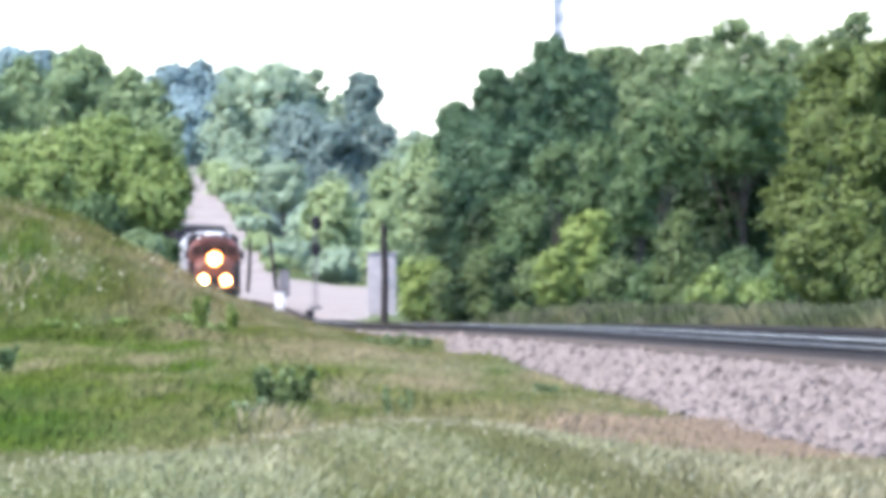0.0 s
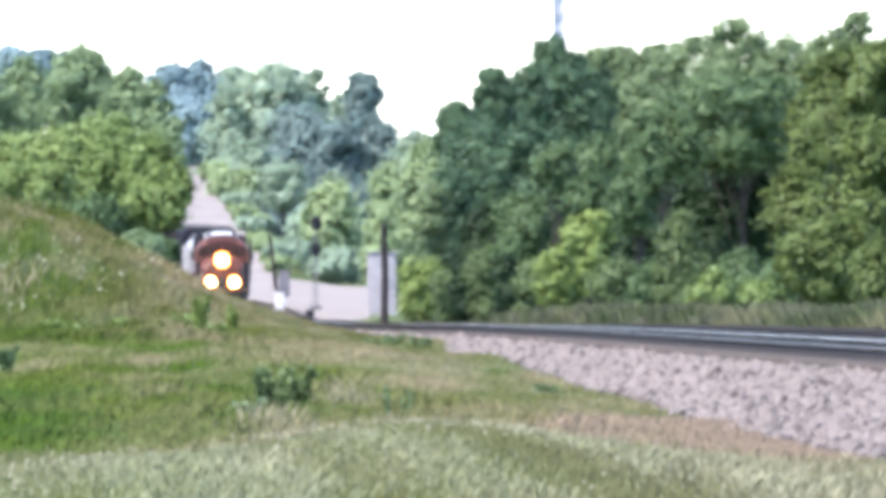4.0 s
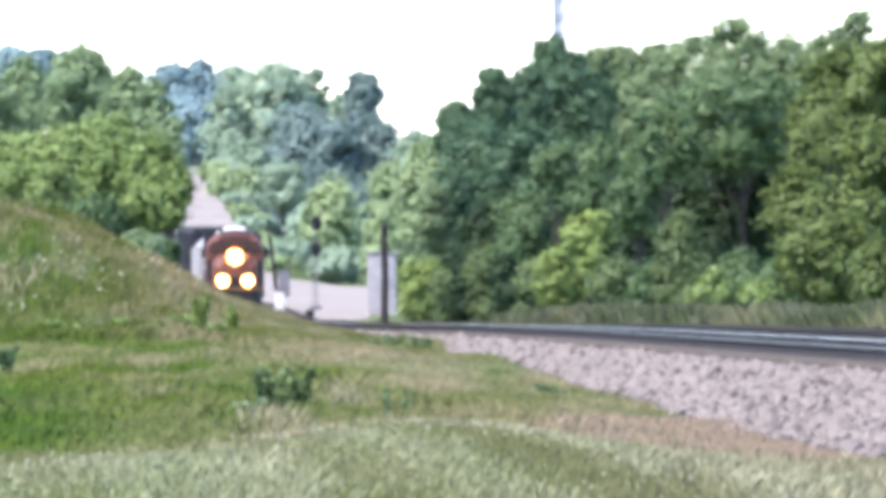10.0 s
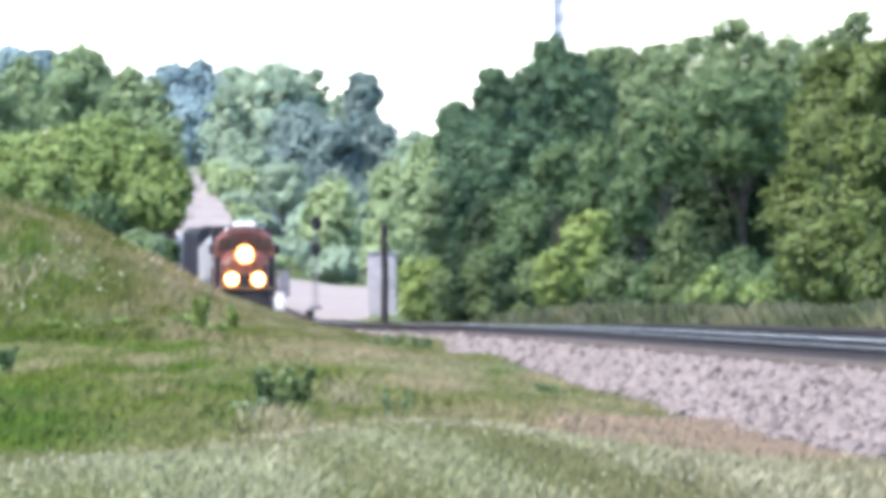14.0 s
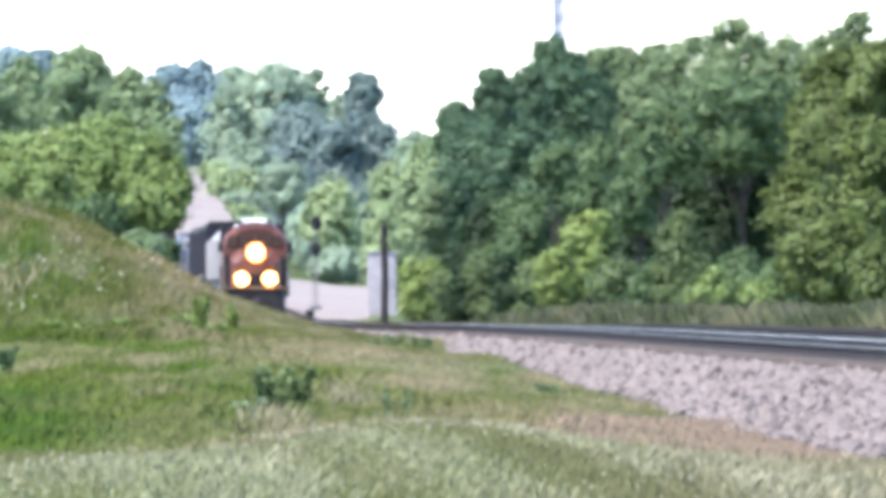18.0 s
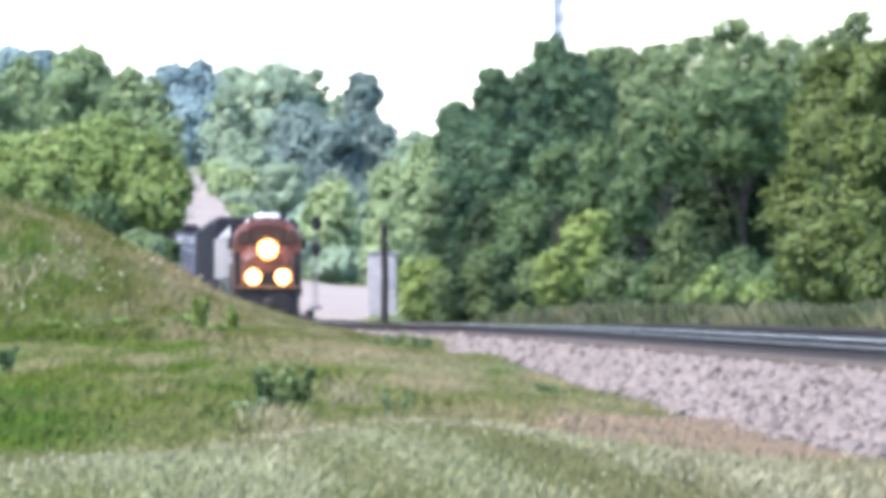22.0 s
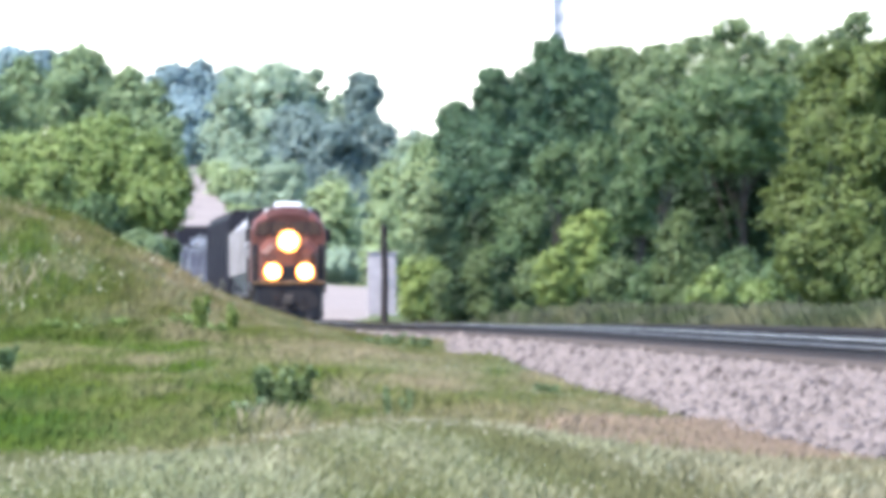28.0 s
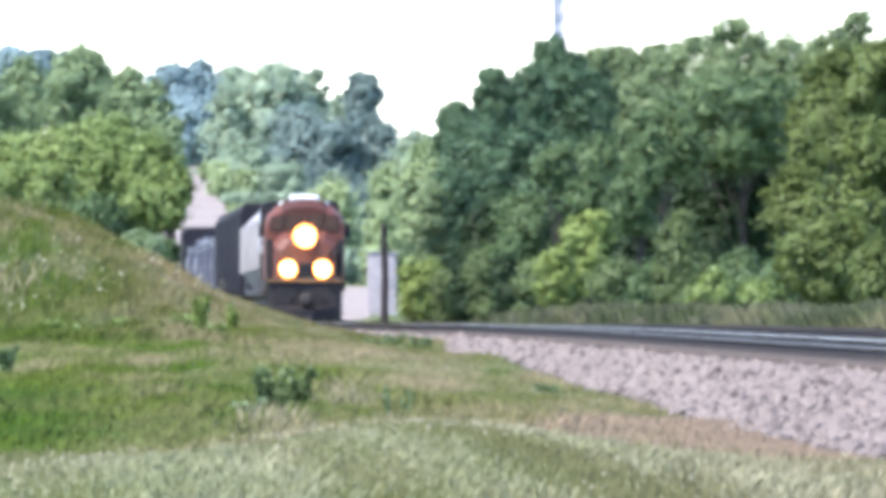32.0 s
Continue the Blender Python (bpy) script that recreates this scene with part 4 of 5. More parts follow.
def lamp(x, y, z, r, parent, label):
    """A round lamp: dark housing, an emissive amber ring for the halo and the bright lens in it."""
    housing = part("light_housing", tube((x, y + 0.14, z), (x, y - 0.01, z), r * 1.4, r * 1.75, 24), M_BLACK, parent, "dark round lamp housing")
    part("halo_ring", tube((x, y + 0.02, z), (x, y - 0.03, z), r * 1.2, r * 1.66, 24), M_HALO, housing, "amber glowing ring painted for the lamp halo")
    # Lens is an oversized ball that takes in the glare.
    bm = bmesh.new()
    bmesh.ops.create_uvsphere(bm, u_segments=20, v_segments=10, radius=r * 0.98, matrix=Matrix.Translation((x, y - 0.08, z)) @ Matrix.Diagonal((1, 1.0, 1, 1)))
    part("lens", bm, M_LAMP, housing, label)


def locomotive():
    t = thing("locomotive", Matrix.Identity(4), "orange and black wide-cab diesel locomotive with three lit headlights", "locomotive")
    # frame and pilot
    part("frame", block(-1.5, 1.5, 0.7, 21.6, 1.15, 1.62), M_CHASSIS, t)
    part("pilot", loft([ring(2.75, 0.2, 1.5, 0.75), ring(2.75, 0.16, 1.5, 0.45), ring(2.4, 0.14, 1.5, 0.12)]), M_BLACK, t, "black front plate under the platform")
    part("plow", loft([ring(2.75, 0.10, 0.75, 0.5), ring(2.4, 0.08, 0.6, 0.15), ring(1.0, 0.09, 0.5, -0.2)]), M_BLACK, t, "black snow plow")
    part("platform", block(-1.44, 1.44, 0.05, 0.95, 1.5, 1.66), M_BLACK, t)
    part("sill_stripe", block(-1.445, 1.445, 0.035, 0.06, 1.52, 1.60, bevel=0.005), M_YELLOW, t, "yellow edge stripe")
    coupler(0.1, -1, t)
    coupler(21.7, 1, t)
    for s in (-1, 1):
        for i in range(4):
            part("step", block(s * 1.34 - 0.13, s * 1.34 + 0.13, 0.62, 0.95, 0.3 + i * 0.32, 0.34 + i * 0.32, bevel=0.01), M_CHASSIS, t)
        part("hose", tube((s * 0.55, 0.08, 1.05), (s * 0.62, -0.05, 0.5), 0.035, 0.03, 8), M_BLACK, t, "black air hose")
        bm = tube((s * 1.38, 0.1, 1.6), (s * 1.38, 0.1, 2.65), 0.022, 0.022, 6)
        tube((s * 1.38, 0.1, 2.65), (s * 0.55, 0.1, 2.65), 0.022, 0.022, 6, bm)
        tube((s * 0.55, 0.1, 2.65), (s * 0.55, 0.1, 1.6), 0.022, 0.022, 6, bm)
        part("front_handrail", bm, M_CHASSIS, t, "grimy steel handrail")
        bm = None
        for i in range(9):
            y = 5.3 + i * 1.9
            bm = tube((s * 1.5, y, 1.6), (s * 1.5, y, 2.6), 0.02, 0.02, 6, bm)
        tube((s * 1.5, 5.3, 2.6), (s * 1.5, 20.5, 2.6), 0.02, 0.02, 6, bm)
        part("side_handrail", bm, M_CHASSIS, t, "dark grimy handrail")
    # nose and cab
    nose = part("nose", loft([ring(1.75, 1.62, 2.95, 0.86, cut=0.25), ring(2.15, 1.62, 3.15, 1.02, cut=0.35), ring(2.35, 1.62, 3.32, 1.5, cut=0.4), ring(2.4, 1.62, 3.4, 2.2, cut=0.4)]), M_ORANGE, t, "orange nose")
    part("nose_door", block(-0.32, 0.32, 0.82, 0.875, 1.7, 2.62, bevel=0.02), M_ORANGE, nose)
    part("nose_skirt", block(-0.98, 0.98, 0.80, 0.9, 1.64, 2.24, bevel=0.03), M_BLACK, nose, "black lower nose band")
    part("nose_emblem", block(-0.8, 0.8, 0.835, 0.868, 2.32, 2.42, bevel=0.01), M_YELLOW, nose, "yellow stripe shape on the nose")
    cab = part("cab", loft([dome_ring(2.9, 1.62, 4.28, 2.05, 3.5), dome_ring(3.0, 1.62, 4.48, 2.5, 3.52), dome_ring(3.05, 1.62, 4.59, 2.9, 3.52), dome_ring(3.05, 1.62, 4.59, 4.7, 3.52)]), M_ORANGE, t, "orange cab with a chamfered roof")
    part("roof_front", loft([dome_ring(1.75, 4.0, 4.32, 2.04, 4.02), dome_ring(1.85, 4.18, 4.52, 2.48, 4.20), dome_ring(1.9, 4.28, 4.63, 2.88, 4.30), dome_ring(1.9, 4.28, 4.63, 4.6, 4.30)]), M_BROWN, cab, "sooty brown cab roof")
    for x0, x1 in ((-1.28, -0.82), (-0.66, -0.08), (0.08, 0.66), (0.82, 1.28)):
        k = 0.93 if abs(x0 + x1) > 1.5 else 1.0
        w = part("windshield", loft([[(x0, 1.99, 3.50), (x1, 1.99, 3.50), (x1, 2.03, 3.50), (x0, 2.03, 3.50)], [(x0 * k, 1.99, 3.96), (x1 * k, 1.99, 3.96), (x1 * k, 2.03, 3.96), (x0 * k, 2.03, 3.96)]]), M_PANE, cab, "dark windshield pane")
        part("gasket", loft([[(x0 - 0.04, 2.015, 3.47), (x1 + 0.04, 2.015, 3.47), (x1 + 0.04, 2.045, 3.47), (x0 - 0.04, 2.045, 3.47)], [(x0 * k - 0.04, 2.015, 3.99), (x1 * k + 0.04, 2.015, 3.99), (x1 * k + 0.04, 2.045, 3.99), (x0 * k - 0.04, 2.045, 3.99)]]), M_BLACK, w)
    for s in (-1, 1):
        # Black panels low on the cab front, one each side of the nose.
        part("cab_front_panel", block(s * 1.33 - 0.13, s * 1.33 + 0.13, 2.0, 2.06, 1.66, 3.1, bevel=0.02), M_BLACK, cab, "black panel low on the cab front")
        part("number_board", block(s * 0.62 - 0.26, s * 0.62 + 0.26, 2.2, 2.3, 4.02, 4.22, bevel=0.01), M_BLACK, cab, "black number board with a plain pale bar")
        part("side_window", block(s * 1.49 - 0.03, s * 1.49 + 0.03, 2.9, 4.2, 3.05, 3.85, bevel=0.01), M_PANE, cab, "dark side window")
        part("mirror", block(s * 1.61 - 0.11, s * 1.61 + 0.11, 2.75, 2.8, 3.2, 3.7, bevel=0.01), M_BLACK, cab, "black side mirror")
        part("armrest", block(s * 1.6 - 0.06, s * 1.6 + 0.06, 2.95, 4.15, 2.95, 3.03, bevel=0.01), M_BLACK, cab)
    part("air_conditioner", block(-0.58, 0.58, 2.95, 4.3, 4.5, 4.79, bevel=0.12), M_ROOFGREY, t, "pale grey roof cooling unit")
    part("horn", tube((0.85, 4.2, 4.42), (0.85, 3.8, 4.48), 0.05, 0.11, 10), M_STEEL, t)
    part("antenna_dome", tube((-0.85, 4.2, 4.3), (-0.85, 4.2, 4.56), 0.12, 0.07, 12), M_WHITE, t, "white antenna dome")
    lamp(0.0, 0.80, 3.22, 0.27, t, "lit warm white twin headlight")
    for s in (-1, 1):
        lamp(s * 0.65, 0.06, 2.0, 0.21, t, "lit warm white ditch light")
        part("lamp_bracket", block(s * 0.65 - 0.12, s * 0.65 + 0.12, 0.1, 0.3, 1.64, 1.85), M_BLACK, t)
    # hoods
    part("hood", loft([ring(1.95, 1.62, 4.4, 4.72, 0.05, 0.25), ring(1.95, 1.62, 4.4, 17.0, 0.05, 0.25)]), M_BLACK, t, "black and orange long hood")
    part("hood_band", block(-0.99, 0.99, 4.9, 16.9, 2.3, 3.6, bevel=0.01), M_ORANGE, t, "orange side band")
    part("radiator", loft([ring(3.0, 3.7, 4.62, 17.0, 0.05, 0.2), ring(3.0, 3.7, 4.62, 21.2, 0.05, 0.2)]), M_BLACK, t, "black flared radiator")
    part("rear_hood", block(-0.97, 0.97, 17.0, 21.2, 1.62, 3.72), M_ORANGE, t, "orange rear hood")
    for i in range(3):
        part("roof_fan", tube((0, 17.8 + i * 1.3, 4.64), (0, 17.8 + i * 1.3, 4.78), 0.55, 0.5, 16), M_CHASSIS, t)
    part("exhaust_stack", block(-0.3, 0.3, 10.0, 10.8, 4.4, 4.66), M_CHASSIS, t)
    part("fuel_tank", loft([ring(2.6, 0.35, 1.2, 7.6, cut=0.1), ring(2.6, 0.3, 1.2, 8.0, cut=0.1), ring(2.6, 0.3, 1.2, 13.6, cut=0.1), ring(2.6, 0.35, 1.2, 14.0, cut=0.1)]), M_CHASSIS, t)
    bogie(4.6, (-2.0, 0.0, 2.0), t)
    bogie(17.2, (-2.0, 0.0, 2.0), t)
    return t


def wagon_base(t, length):
    part("underframe", block(-1.35, 1.35, 0.4, length - 0.4, 1.0, 1.25), M_CHASSIS, t)
    coupler(0.42, -1, t)
    coupler(length - 0.42, 1, t)
    bogie(2.3, (-0.89, 0.89), t)
    bogie(length - 2.3, (-0.89, 0.89), t)
    for s in (-1, 1):
        bm = tube((s * 1.4, 0.45, 1.1), (s * 1.4, 0.45, 3.9), 0.02, 0.02, 6)
        tube((s * 0.95, 0.45, 1.1), (s * 0.95, 0.45, 3.9), 0.02, 0.02, 6, bm)
        for i in range(7):
            tube((s * 1.4, 0.45, 1.3 + i * 0.4), (s * 0.95, 0.45, 1.3 + i * 0.4), 0.015, 0.015, 6, bm)
        part("ladder", bm, M_STEEL, t)


def hopper_car(material, label):
    t = thing("hopper_car", Matrix.Identity(4), label, "railcar", "cars of the train")
    n, L = 7, 18.0
    wagon_base(t, L)
    prof = [(-0.9, 1.2), (0.9, 1.2), (1.5, 2.1), (1.58, 3.0), (1.45, 4.0), (0.9, 4.55), (-0.9, 4.55), (-1.45, 4.0), (-1.58, 3.0), (-1.5, 2.1)]
    part("body", loft([[(x * k, y, z) for x, z in prof] for y, k in ((1.0, 0.94), (1.3, 1.0), (L - 1.3, 1.0), (L - 1.0, 0.94))]), material, t)
    for i in range(n):
        y = 2.0 + i * (L - 4.0) / (n - 1)
        for s in (-1, 1):
            part("rib", block(s * 1.6 - 0.04, s * 1.6 + 0.04, y - 0.05, y + 0.05, 2.0, 3.9, bevel=0.01), material, t)
    for i in range(3):
        y0 = 2.0 + i * 4.8
        part("discharge_bay", loft([ring(2.2, 0.75, 1.3, y0), ring(1.2, 0.35, 1.3, y0 + 2.0), ring(2.2, 0.75, 1.3, y0 + 4.0)]), material, t)
    part("hatch_trough", block(-0.4, 0.4, 1.5, L - 1.5, 4.55, 4.68), material, t)
    part("roof_walk", block(0.55, 0.95, 1.2, L - 1.2, 4.62, 4.66, bevel=0.01), M_GALV, t, "galvanised roof walkway")
    return t


def box_car(material, label, h, L=18.0):
    t = thing("box_car", Matrix.Identity(4), label, "railcar", "cars of the train")
    wagon_base(t, L)
    part("body", loft([ring(3.05, 1.1, h - 0.1, 0.7, 0.12, 0.08), ring(3.05, 1.1, h - 0.1, L - 0.7, 0.12, 0.08)]), material, t)
    for i in range(10):
        y = 1.2 + i * (L - 2.4) / 9
        for s in (-1, 1):
            part("rib", block(s * 1.55 - 0.03, s * 1.55 + 0.03, y - 0.06, y + 0.06, 1.2, h - 0.3, bevel=0.01), material, t)
    for s in (-1, 1):
        if h < 4.5:
            part("side_panel", block(s * 1.545 - 0.02, s * 1.545 + 0.02, 1.0, L - 1.0, 1.3, h - 1.15, bevel=0.005), M_PALEPANEL, t, "pale bluish side panel")
        part("sliding_door", block(s * 1.57 - 0.03, s * 1.57 + 0.03, L / 2 - 1.5, L / 2 + 1.5, 1.25, h - 0.35, bevel=0.01), material, t)
    for i in range(5):
        part("roof_panel", block(-1.4, 1.4, 0.9 + i * (L - 1.8) / 5, 0.8 + (i + 1) * (L - 1.8) / 5, h - 0.06, h + 0.05, bevel=0.02), M_CHASSIS, t)
    return t


def tank_car():
    t = thing("tank_car", Matrix.Identity(4), "black tank car with a dome and walkway", "railcar", "cars of the train")
    L = 17.0
    wagon_base(t, L)
    bm = tube((0, 1.3, 2.75), (0, L - 1.3, 2.75), 1.5, 1.5, 24)
    for y in (1.3, L - 1.3):
        b2 = bmesh.new()
        bmesh.ops.create_uvsphere(b2, u_segments=24, v_segments=12, radius=1.5, matrix=Matrix.Translation((0, y, 2.75)) @ Matrix.Diagonal((1, 0.35, 1, 1)))
        joined(bm, b2)
    part("tank", bm, M_TANK, t)
    part("dome", tube((0, L / 2, 4.15), (0, L / 2, 4.5), 0.5, 0.45, 16), M_TANK, t)
    part("walkway", block(-0.9, 0.9, L / 2 - 1.2, L / 2 + 1.2, 4.2, 4.26, bevel=0.01), M_GALV, t, "grey steel walkway")
    return t


loco = locomotive()
TRAIN = [(loco, 0.0)]


def couple_up():
    kinds = {
        "h": hopper_car(M_HOPPER, "pale grey covered hopper car streaked with grime"),
        "b": box_car(M_BOXCAR, "dark blue-black high boxcar with ribbed sides", 4.95),
        "g": box_car(M_BLUEGREY, "dark low boxcar with a pale bluish side panel", 3.9, 17.0),
        "t": tank_car(),
    }
    length = {"h": 18.0, "b": 18.0, "g": 17.0, "t": 17.0}
    used, at = set(), 22.6
    for k in "hhhhbbbbbbbbggtggtggttggttbb":
        ob = kinds[k] if k not in used else copy_thing(kinds[k], Matrix.Identity(4))
        used.add(k)
        TRAIN.append((ob, at))
        at += length[k] + 0.6
    return at


couple_up()


# ---- grass ----
def grass_patch(name, label, material, count, near, far, hmin, hmax, seed, wide=0.0212, keep=None, over=-0.005):
    g = np.random.default_rng(seed)
    y = np.exp(g.uniform(math.log(near), math.log(far), count))
    x = g.uniform(-wide, wide, count) * y
    o = x - track_x(y)
    z = ground_z(x, y)
    ok = (z > bed_top(o, y) + over) | (o < -7)
    if keep is not None:
        ok &= keep(x, y, o, g)
    x, y, z = x[ok], y[ok], z[ok]
    n = len(x)
    tall = 0.5 + 0.5 * np.sin(x * 1.7 + 0.9 * np.sin(y * 0.11)) * np.sin(y * 0.07 + x)
    h = (hmin + (hmax - hmin) * tall) * g.uniform(0.5, 1.25, n) * np.where(y > 125, 0.3 + 0.7 * smooth(track_x(y) - x, 4.2, 8.0), 1.0)
    w = np.maximum(0.0036, 2.4e-5 * y) * g.uniform(0.6, 1.4, n)
    a = g.uniform(0, math.pi, n)
    ca, sa = np.cos(a) * w, np.sin(a) * w * 0.5
    lx, ly = g.normal(0.10, 0.28, n) * h, g.normal(0, 0.3, n) * h
    p = np.stack([x, y, z - 0.02], 1)
    v = np.stack([p + np.stack([-ca, -sa, 0 * h], 1), p + np.stack([ca, sa, 0 * h], 1),
                  p + np.stack([ca * 0.7 + lx * 0.4, sa + ly * 0.4, h * 0.62], 1), p + np.stack([lx, ly, h], 1)], 1).reshape(-1, 3)
    me = quick_mesh(name, v, np.arange(n * 4).reshape(-1, 4), material)
    tagged(new(name, me), label, "grass", kind="stuff")

def weed(x, y, h, w, stalks, leaves, label, leaf=0.05, seed=1):
    """A clump of stalks with leaves along each."""
    g = np.random.default_rng(seed)
    z = float(ground_z(x, y)) - 0.04
    t = thing("weed", pose(x, y, z), label, "weed", "weeds in the grass")
    pts = []
    for i in range(stalks):
        bx, tx = g.normal(0, w * 0.15), g.normal(0, w * 0.30)
        by, ty = g.normal(0, w * 0.15), g.normal(0, w * 0.30)
        hh = h * g.uniform(0.6, 1.0)
        part("stalk", tube((bx, by, 0), (tx, ty, hh), 0.012, 0.005, 5, None, False), LEAF[leaves], t)
        for k in np.linspace(0.15, 1.0, 14):
            pts.append((bx + (tx - bx) * k, by + (ty - by) * k, hh * k, w * 0.11, w * 0.11, h * 0.07))
    v, f = leaf_cloud(np.array(pts), stalks * 150, leaf, g)
    child("foliage", quick_mesh("foliage", v, f, LEAF[leaves]), t)

weed(-4.41, 407.5, 0.8, 0.35, 6, "bright", "tall leafy green weed on the cutting slope", 0.05, 0)
weed(-3.95, 421.5, 0.6, 0.3, 5, "bright", "tall leafy green weed on the cutting slope", 0.05, 1)
weed(-1.67, 210.0, 0.58, 0.4, 9, "moss", "leafy green weed in the meadow", 0.025, 2)
weed(-1.45, 219.5, 0.52, 0.32, 8, "moss", "leafy green weed in the meadow", 0.025, 3)
weed(-1.75, 204.0, 0.24, 0.25, 5, "grey", "low grey-green weed in the meadow", 0.025, 4)
weed(-0.52, 220.0, 0.3, 0.14, 3, "light", "thin dry weed in the meadow", 0.014, 5)
weed(-0.36, 217.0, 0.32, 0.12, 3, "light", "thin dry weed in the meadow", 0.014, 6)
weed(1.09, 261.0, 0.16, 0.3, 3, "light", "small green weed beside the ballast", 0.02, 7)
weed(1.29, 256.5, 0.16, 0.3, 3, "light", "small green weed beside the ballast", 0.02, 8)
weed(-5.63, 291.0, 0.4, 0.3, 8, "mid", "leafy dark green weed in the meadow", 0.03, 9)
weed(-2.62, 182.0, 0.12, 0.15, 4, "fresh", "small bright green weed in the meadow", 0.02, 10)
weed(-2.14, 199.0, 0.12, 0.15, 4, "fresh", "small bright green weed in the meadow", 0.02, 11)
weed(-0.46, 419.0, 0.25, 0.6, 5, "light", "low green weed on the verge", 0.03, 12)
weed(-1.00, 424.0, 0.25, 0.5, 5, "light", "low green weed on the verge", 0.03, 13)
weed(-7.09, 414.0, 0.3, 0.5, 5, "fresh", "bright green low weed on the slope", 0.05, 14)
weed(-6.43, 405.0, 0.25, 0.4, 4, "fresh", "bright green low weed on the slope", 0.05, 15)
weed(-5.93, 416.0, 0.3, 0.5, 5, "fresh", "bright green low weed on the slope", 0.05, 16)
weed(-5.32, 413.5, 0.28, 0.5, 5, "fresh", "bright green low weed on the slope", 0.05, 17)
weed(-4.89, 421.0, 0.35, 0.45, 5, "fresh", "bright green low weed on the slope", 0.05, 18)
weed(-4.15, 415.5, 0.25, 0.4, 4, "fresh", "bright green low weed on the slope", 0.05, 19)

def flower_heads(name, label, material, count, x0, x1, y0, y1, seed, rise, size):
    g = np.random.default_rng(seed)
    cx, cy = g.uniform(x0, x1, 26), g.uniform(y0, y1, 26)
    k = g.integers(0, 26, count)
    x, y = cx[k] + g.normal(0, 0.35, count), cy[k] + g.normal(0, 5.0, count)
    z = ground_z(x, y) + rise * g.uniform(0.6, 1.2, count)
    base = np.array([(1, 0, 0), (0, 1, 0), (-1, 0, 0), (0, -1, 0), (0, 0, 1), (0, 0, -1)], float)
    v = base[None] * (size * g.uniform(0.5, 1.2, count))[:, None, None] * g.uniform(0.6, 1.2, (count, 6, 3)) + np.stack([x, y, z], 1)[:, None]
    f = np.array([(0, 1, 4), (1, 2, 4), (2, 3, 4), (3, 0, 4), (1, 0, 5), (2, 1, 5), (3, 2, 5), (0, 3, 5)])
    f = (f[None] + (np.arange(count) * 6)[:, None, None]).reshape(-1, 3)
    tagged(new(name, quick_mesh(name, v.reshape(-1, 3), f, material)), label, "flowers", kind="stuff")

grass_patch("silvery_grass", "short silvery green grass in the foreground", M_FOREGRASS, 150000, 82, 150, 0.035, 0.07, 21)
grass_patch("meadow_grass", "rough green and straw-coloured meadow grass", M_GRASS, 170000, 138, 400, 0.08, 0.17, 22)
grass_patch("bank_grass", "rough green grass on the cutting slope", M_BANKGRASS, 120000, 380, 760, 0.14, 0.30, 23)
grass_patch("trackside_grass", "dull grey-green tall grass and brush along the wood", M_WOODGRASS, 300000, 430, 1000, 1.1, 2.2, 24, keep=lambda x, y, o, g: (o > 6.4) & (o < 14))
flower_heads("pale_flowers", "pale seed heads and small white flowers on the slope", M_SEED, 90, -9.2, -5.6, 430, 580, 31, 0.28, 0.04)
flower_heads("feathery_heads", "pale feathery grass heads on the near rise", M_SEED, 420, -2.4, 1.4, 90, 124, 35, 0.06, 0.009)
flower_heads("seed_heads", "pale grass seed heads in the meadow", M_SEED, 700, -5, 2.5, 95, 330, 32, 0.07, 0.010)
grass_patch("verge_grass", "thin dry straw-coloured grass along the ballast", M_GRASS, 120000, 128, 480, 0.16, 0.30, 25, keep=lambda x, y, o, g: (o > -6.3) & (o < -1.8))
grass_patch("feathery_grass", "pale feathery seed grass on the near rise", M_FEATHER, 110000, 84, 131, 0.04, 0.09, 26, keep=lambda x, y, o, g: g.random(len(x)) < (0.25 + 0.75 * smooth(x, -2.2, -1.2)) * (1.0 - 0.55 * smooth(x, 0.3, 1.2)) * (0.5 + 0.5 * smooth(y, 92, 104)) * (1.0 - 0.75 * smooth(y, 105, 117)) * smooth(np.sin(x * 2.1 + 0.4 + 0.1 * y) + np.sin(x * 5.3 + y * 0.2), -1.6, 0.9))
grass_patch("mixed_grass", "rough green grass on the near rise", M_GRASS, 24000, 90, 160, 0.03, 0.07, 27, keep=lambda x, y, o, g: g.random(len(x)) < smooth(np.sin(x * 1.1 + 2.0) + np.sin(x * 2.7 + y * 0.15), -0.4, 1.0))
grass_patch("dry_grass", "dead tan grass along the foot of the stone bed", M_DRYGRASS, 110000, 132, 206, 0.20, 0.42, 28, over=-0.06, keep=lambda x, y, o, g: (x > y * (0.0042 + 0.0024 * g.random(len(x)))) & (o > -7.0) & (o < -2.4) & (ground_z(x, y) < bed_top(o, y) + 0.12 + 0.45 * g.random(len(x)) ** 2 * smooth(np.sin(x * 1.9 + 0.03 * y), -0.9, 0.6)))
grass_patch("dark_tall_grass", "tall dark green grass in the meadow", M_DARKGRASS, 42000, 165, 262, 0.11, 0.24, 36, keep=lambda x, y, o, g: (x < -1.1) & (g.random(len(x)) < 0.45 * smooth(np.sin(x * 2.3 + 0.05 * y) + np.sin(x * 0.9 - y * 0.11 + 1.0), -0.5, 1.1)))
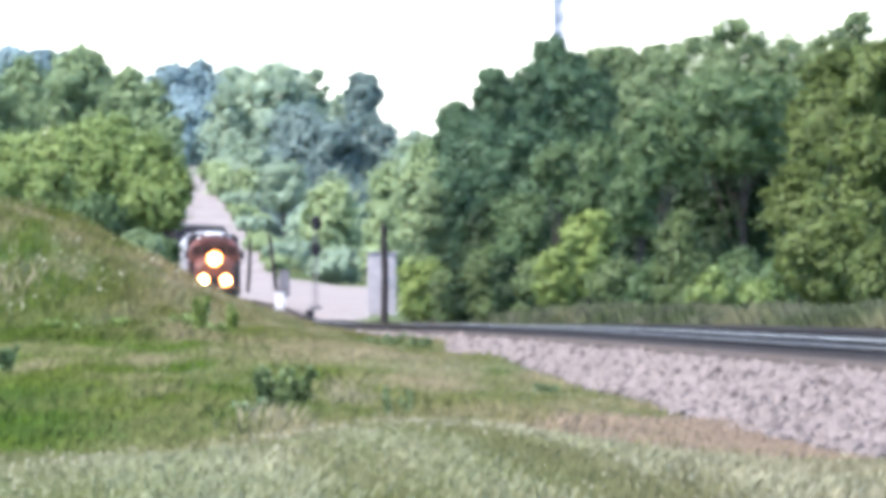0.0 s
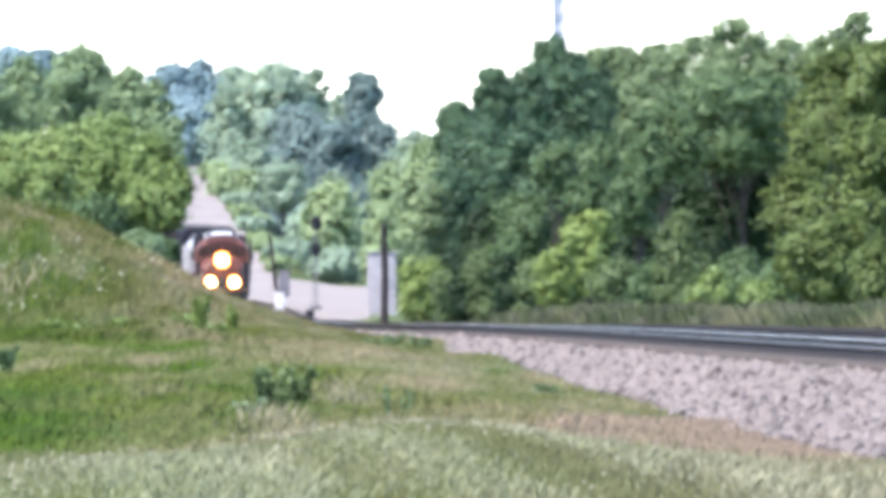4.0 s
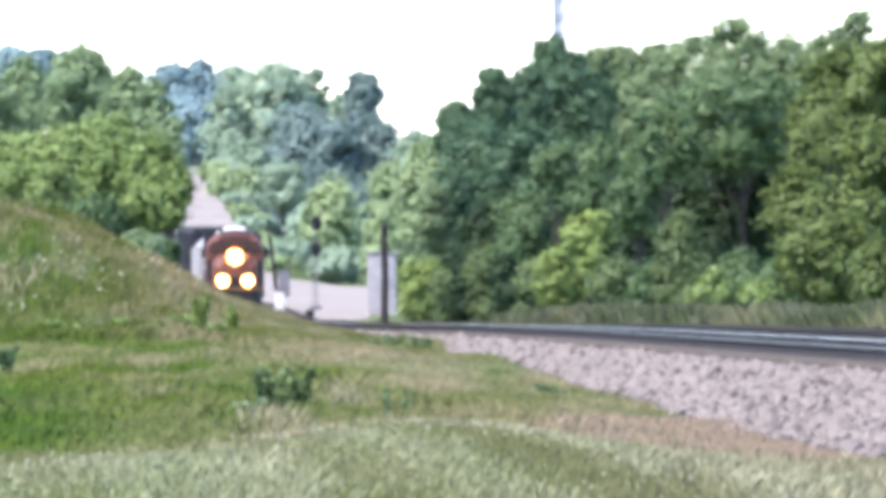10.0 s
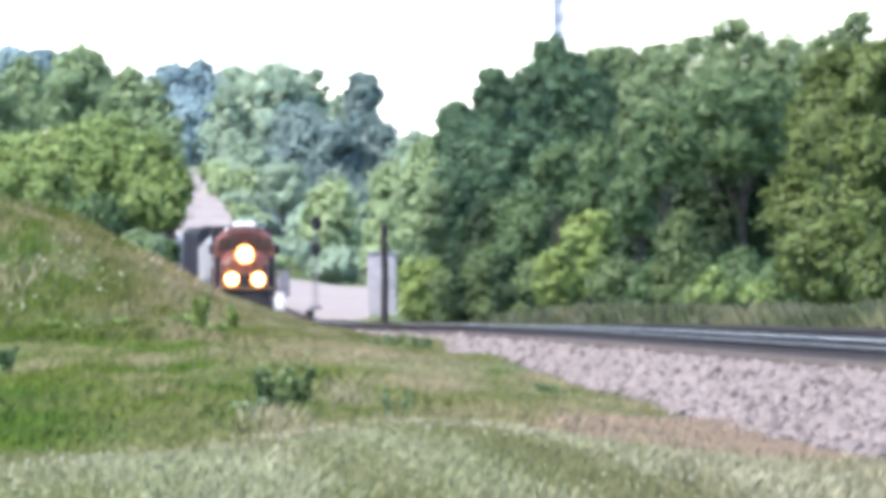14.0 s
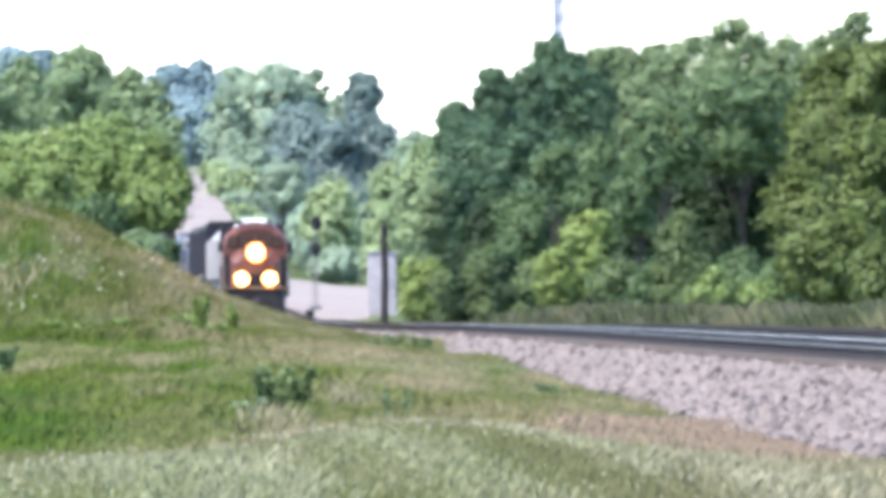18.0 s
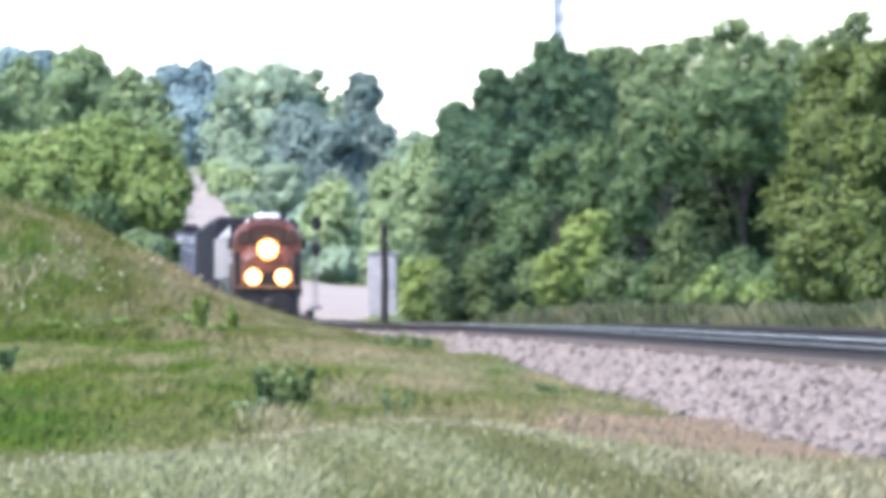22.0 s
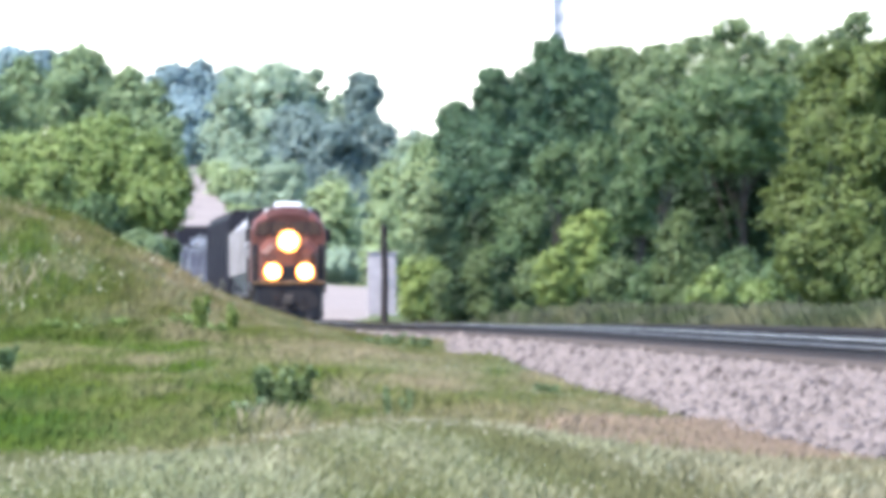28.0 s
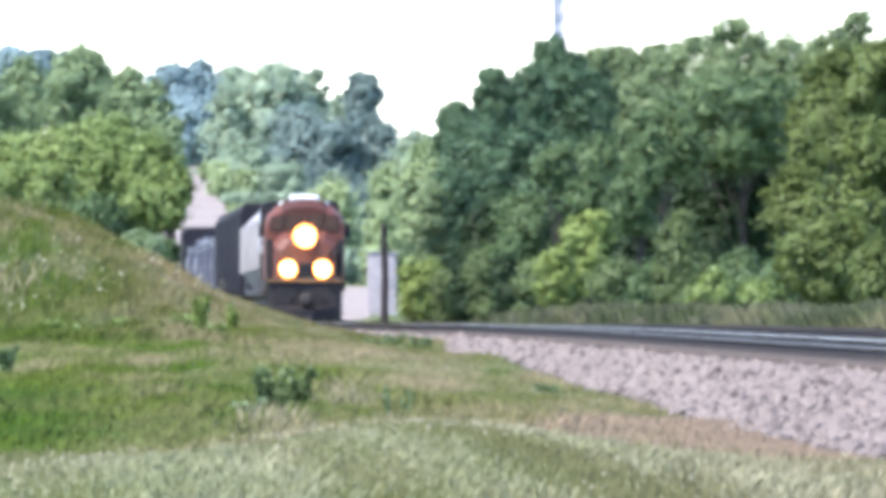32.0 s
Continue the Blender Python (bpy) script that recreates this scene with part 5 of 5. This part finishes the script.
grass_patch("tan_grass", "patches of dry tan grass in the meadow", M_STRAW, 100000, 162, 320, 0.12, 0.30, 37, keep=lambda x, y, o, g: (x > -1.9) & (x < 1.6) & (o < -3.6) & (g.random(len(x)) < (0.05 + 0.45 * smooth(y, 168, 215)) * smooth(x + 0.006 * (320 - y), -1.2, -0.2) * smooth(np.sin(x * 2.9 + 0.07 * y) + np.sin(y * 0.13 - x), -0.3, 1.2)))
grass_patch("straw_grass", "straw-coloured tall grass on the cutting slope", M_STRAW, 70000, 440, 640, 0.25, 0.5, 38, keep=lambda x, y, o, g: (o < -5) & (g.random(len(x)) < 0.09 * smooth(np.sin(x * 0.9 + 0.02 * y + 1.0) + np.sin(y * 0.045 - x * 0.6), 0.0, 1.4)))
grass_patch("edge_weeds", "low green weeds creeping over the ballast edge", M_GRASS, 16000, 215, 420, 0.2, 0.4, 29, over=-0.05, keep=lambda x, y, o, g: (o > -6.5) & (ground_z(x, y) < bed_top(o, y) + 0.10) & (np.sin(y * 0.09 + 2.0) + np.sin(x * 2.3) > 0.2))

# ---- loose stones and ties of the bed ----
def make_stones():
    g = np.random.default_rng(5)
    n = 62000
    y = 1 / g.uniform(1 / 900, 1 / 138, n)
    o = g.uniform(-5.0, -1.05, n)
    x = track_x(y) + o
    z = bed_top(o, y)
    ok = (z > ground_z(x, y) + np.where(y < 380, 0.012, -0.03)) & (x < 0.0208 * y)
    x, y, z = x[ok], y[ok], z[ok]
    n = len(x)
    base = np.array([(1, 0, 0), (0, 1, 0), (-1, 0, 0), (0, -1, 0), (0, 0, 1), (0, 0, -1)], float)
    s = (0.028 + 0.078 * g.random(n) ** 1.8) * (1 + (y - 140) / 900)
    v = base[None] * s[:, None, None] * g.uniform(0.55, 1.25, (n, 6, 3)) + g.normal(0, 0.22, (n, 6, 3)) * s[:, None, None]
    a = g.uniform(0, 2 * math.pi, n)
    c, d = np.cos(a)[:, None], np.sin(a)[:, None]
    v = np.stack([v[..., 0] * c - v[..., 1] * d, v[..., 0] * d + v[..., 1] * c, v[..., 2] * 0.85], -1)
    v += np.stack([x, y, z + 0.008], 1)[:, None, :]
    f = np.array([(0, 1, 4), (1, 2, 4), (2, 3, 4), (3, 0, 4), (1, 0, 5), (2, 1, 5), (3, 2, 5), (0, 3, 5)])
    f = (f[None] + (np.arange(n) * 6)[:, None, None]).reshape(-1, 3)
    ob = child("loose_stones", quick_mesh("loose_stones", v.reshape(-1, 3), f, M_STONE), bed)
    tagged(ob, "pinkish grey broken ballast stones", kind="stuff")
    shapes = []
    for i in range(6):
        bm = bmesh.new()
        bmesh.ops.create_icosphere(bm, subdivisions=1, radius=0.075 if i % 2 else 0.062)
        for w in bm.verts:
            w.co *= 1 + g.uniform(-0.3, 0.3)
            w.co.z *= 0.75
        me = bpy.data.meshes.new("stone")
        bm.to_mesh(me)
        bm.free()
        me.materials.append(M_STONE if i % 2 else M_GAPSTONE)
        shapes.append(me)
    made = 0
    while made < 280:
        y = 1 / g.uniform(1 / 225, 1 / 140)
        o = g.uniform(-4.6, -1.7)
        x = float(track_x(y)) + o
        z = float(bed_top(o, y))
        if z < float(ground_z(x, y)) - 0.02 or x > 0.0205 * y:
            continue
        ob = child("stone", shapes[made % 6], bed)
        ob.matrix_basis = pose(x, y, z + 0.03, *(float(q) for q in g.uniform(0, 360, 3)))
        made += 1


def make_ties():
    bm = block(-1.3, 1.3, -0.115, 0.115, -0.16, 0.015, bevel=0.015)
    me = bpy.data.meshes.new("tie")
    bm.to_mesh(me)
    bm.free()
    me.materials.append(M_TIE)
    made = 0
    rest = []
    for k, centre in enumerate(TRACKS):
        for i in range(560):
            y = 215 + i * 0.53
            if made < 290 and k == 0:
                ob = child("tie", me, bed)
                ob.matrix_basis = pose(float(track_x(y)) + centre, y, float(rail_z(y)) - 0.17, rz=1.0)
                made += 1
            else:
                rest.append((float(track_x(y)) + centre, y, float(rail_z(y)) - 0.17))
    co = np.array([w.co[:] for w in me.vertices])
    V = np.concatenate([co + np.array(p) for p in rest])
    F = [tuple(i + k * len(co) for i in pl.vertices) for k in range(len(rest)) for pl in me.polygons]
    ob = child("far_ties", link_mesh("far_ties", V, F, [M_TIE]), bed)
    tagged(ob, "dark timber ties", kind="stuff")


make_stones()
make_ties()


# ---- what moves: the train comes along the line at an even pace ----
def motions():
    times = [0.0, 0.4, 1.0] + [float(t) for t in range(2, 31)] + [31.0, 31.6, 32.0]
    for ob, behind in TRAIN:
        rows = []
        for t in times:
            y = 1304.0 - 14.37 * t + behind
            x, z = float(track_x(y)), float(rail_z(y))
            dy = 8.0
            turn = math.degrees(math.atan2(float(track_x(y) - track_x(y + dy)), dy))
            rise = math.degrees(math.atan2(float(rail_z(y + dy) - rail_z(y)), dy))
            rows.append((t, pose(x, y, z, rx=rise, rz=turn)))
        walk(ob, rows)


motions()
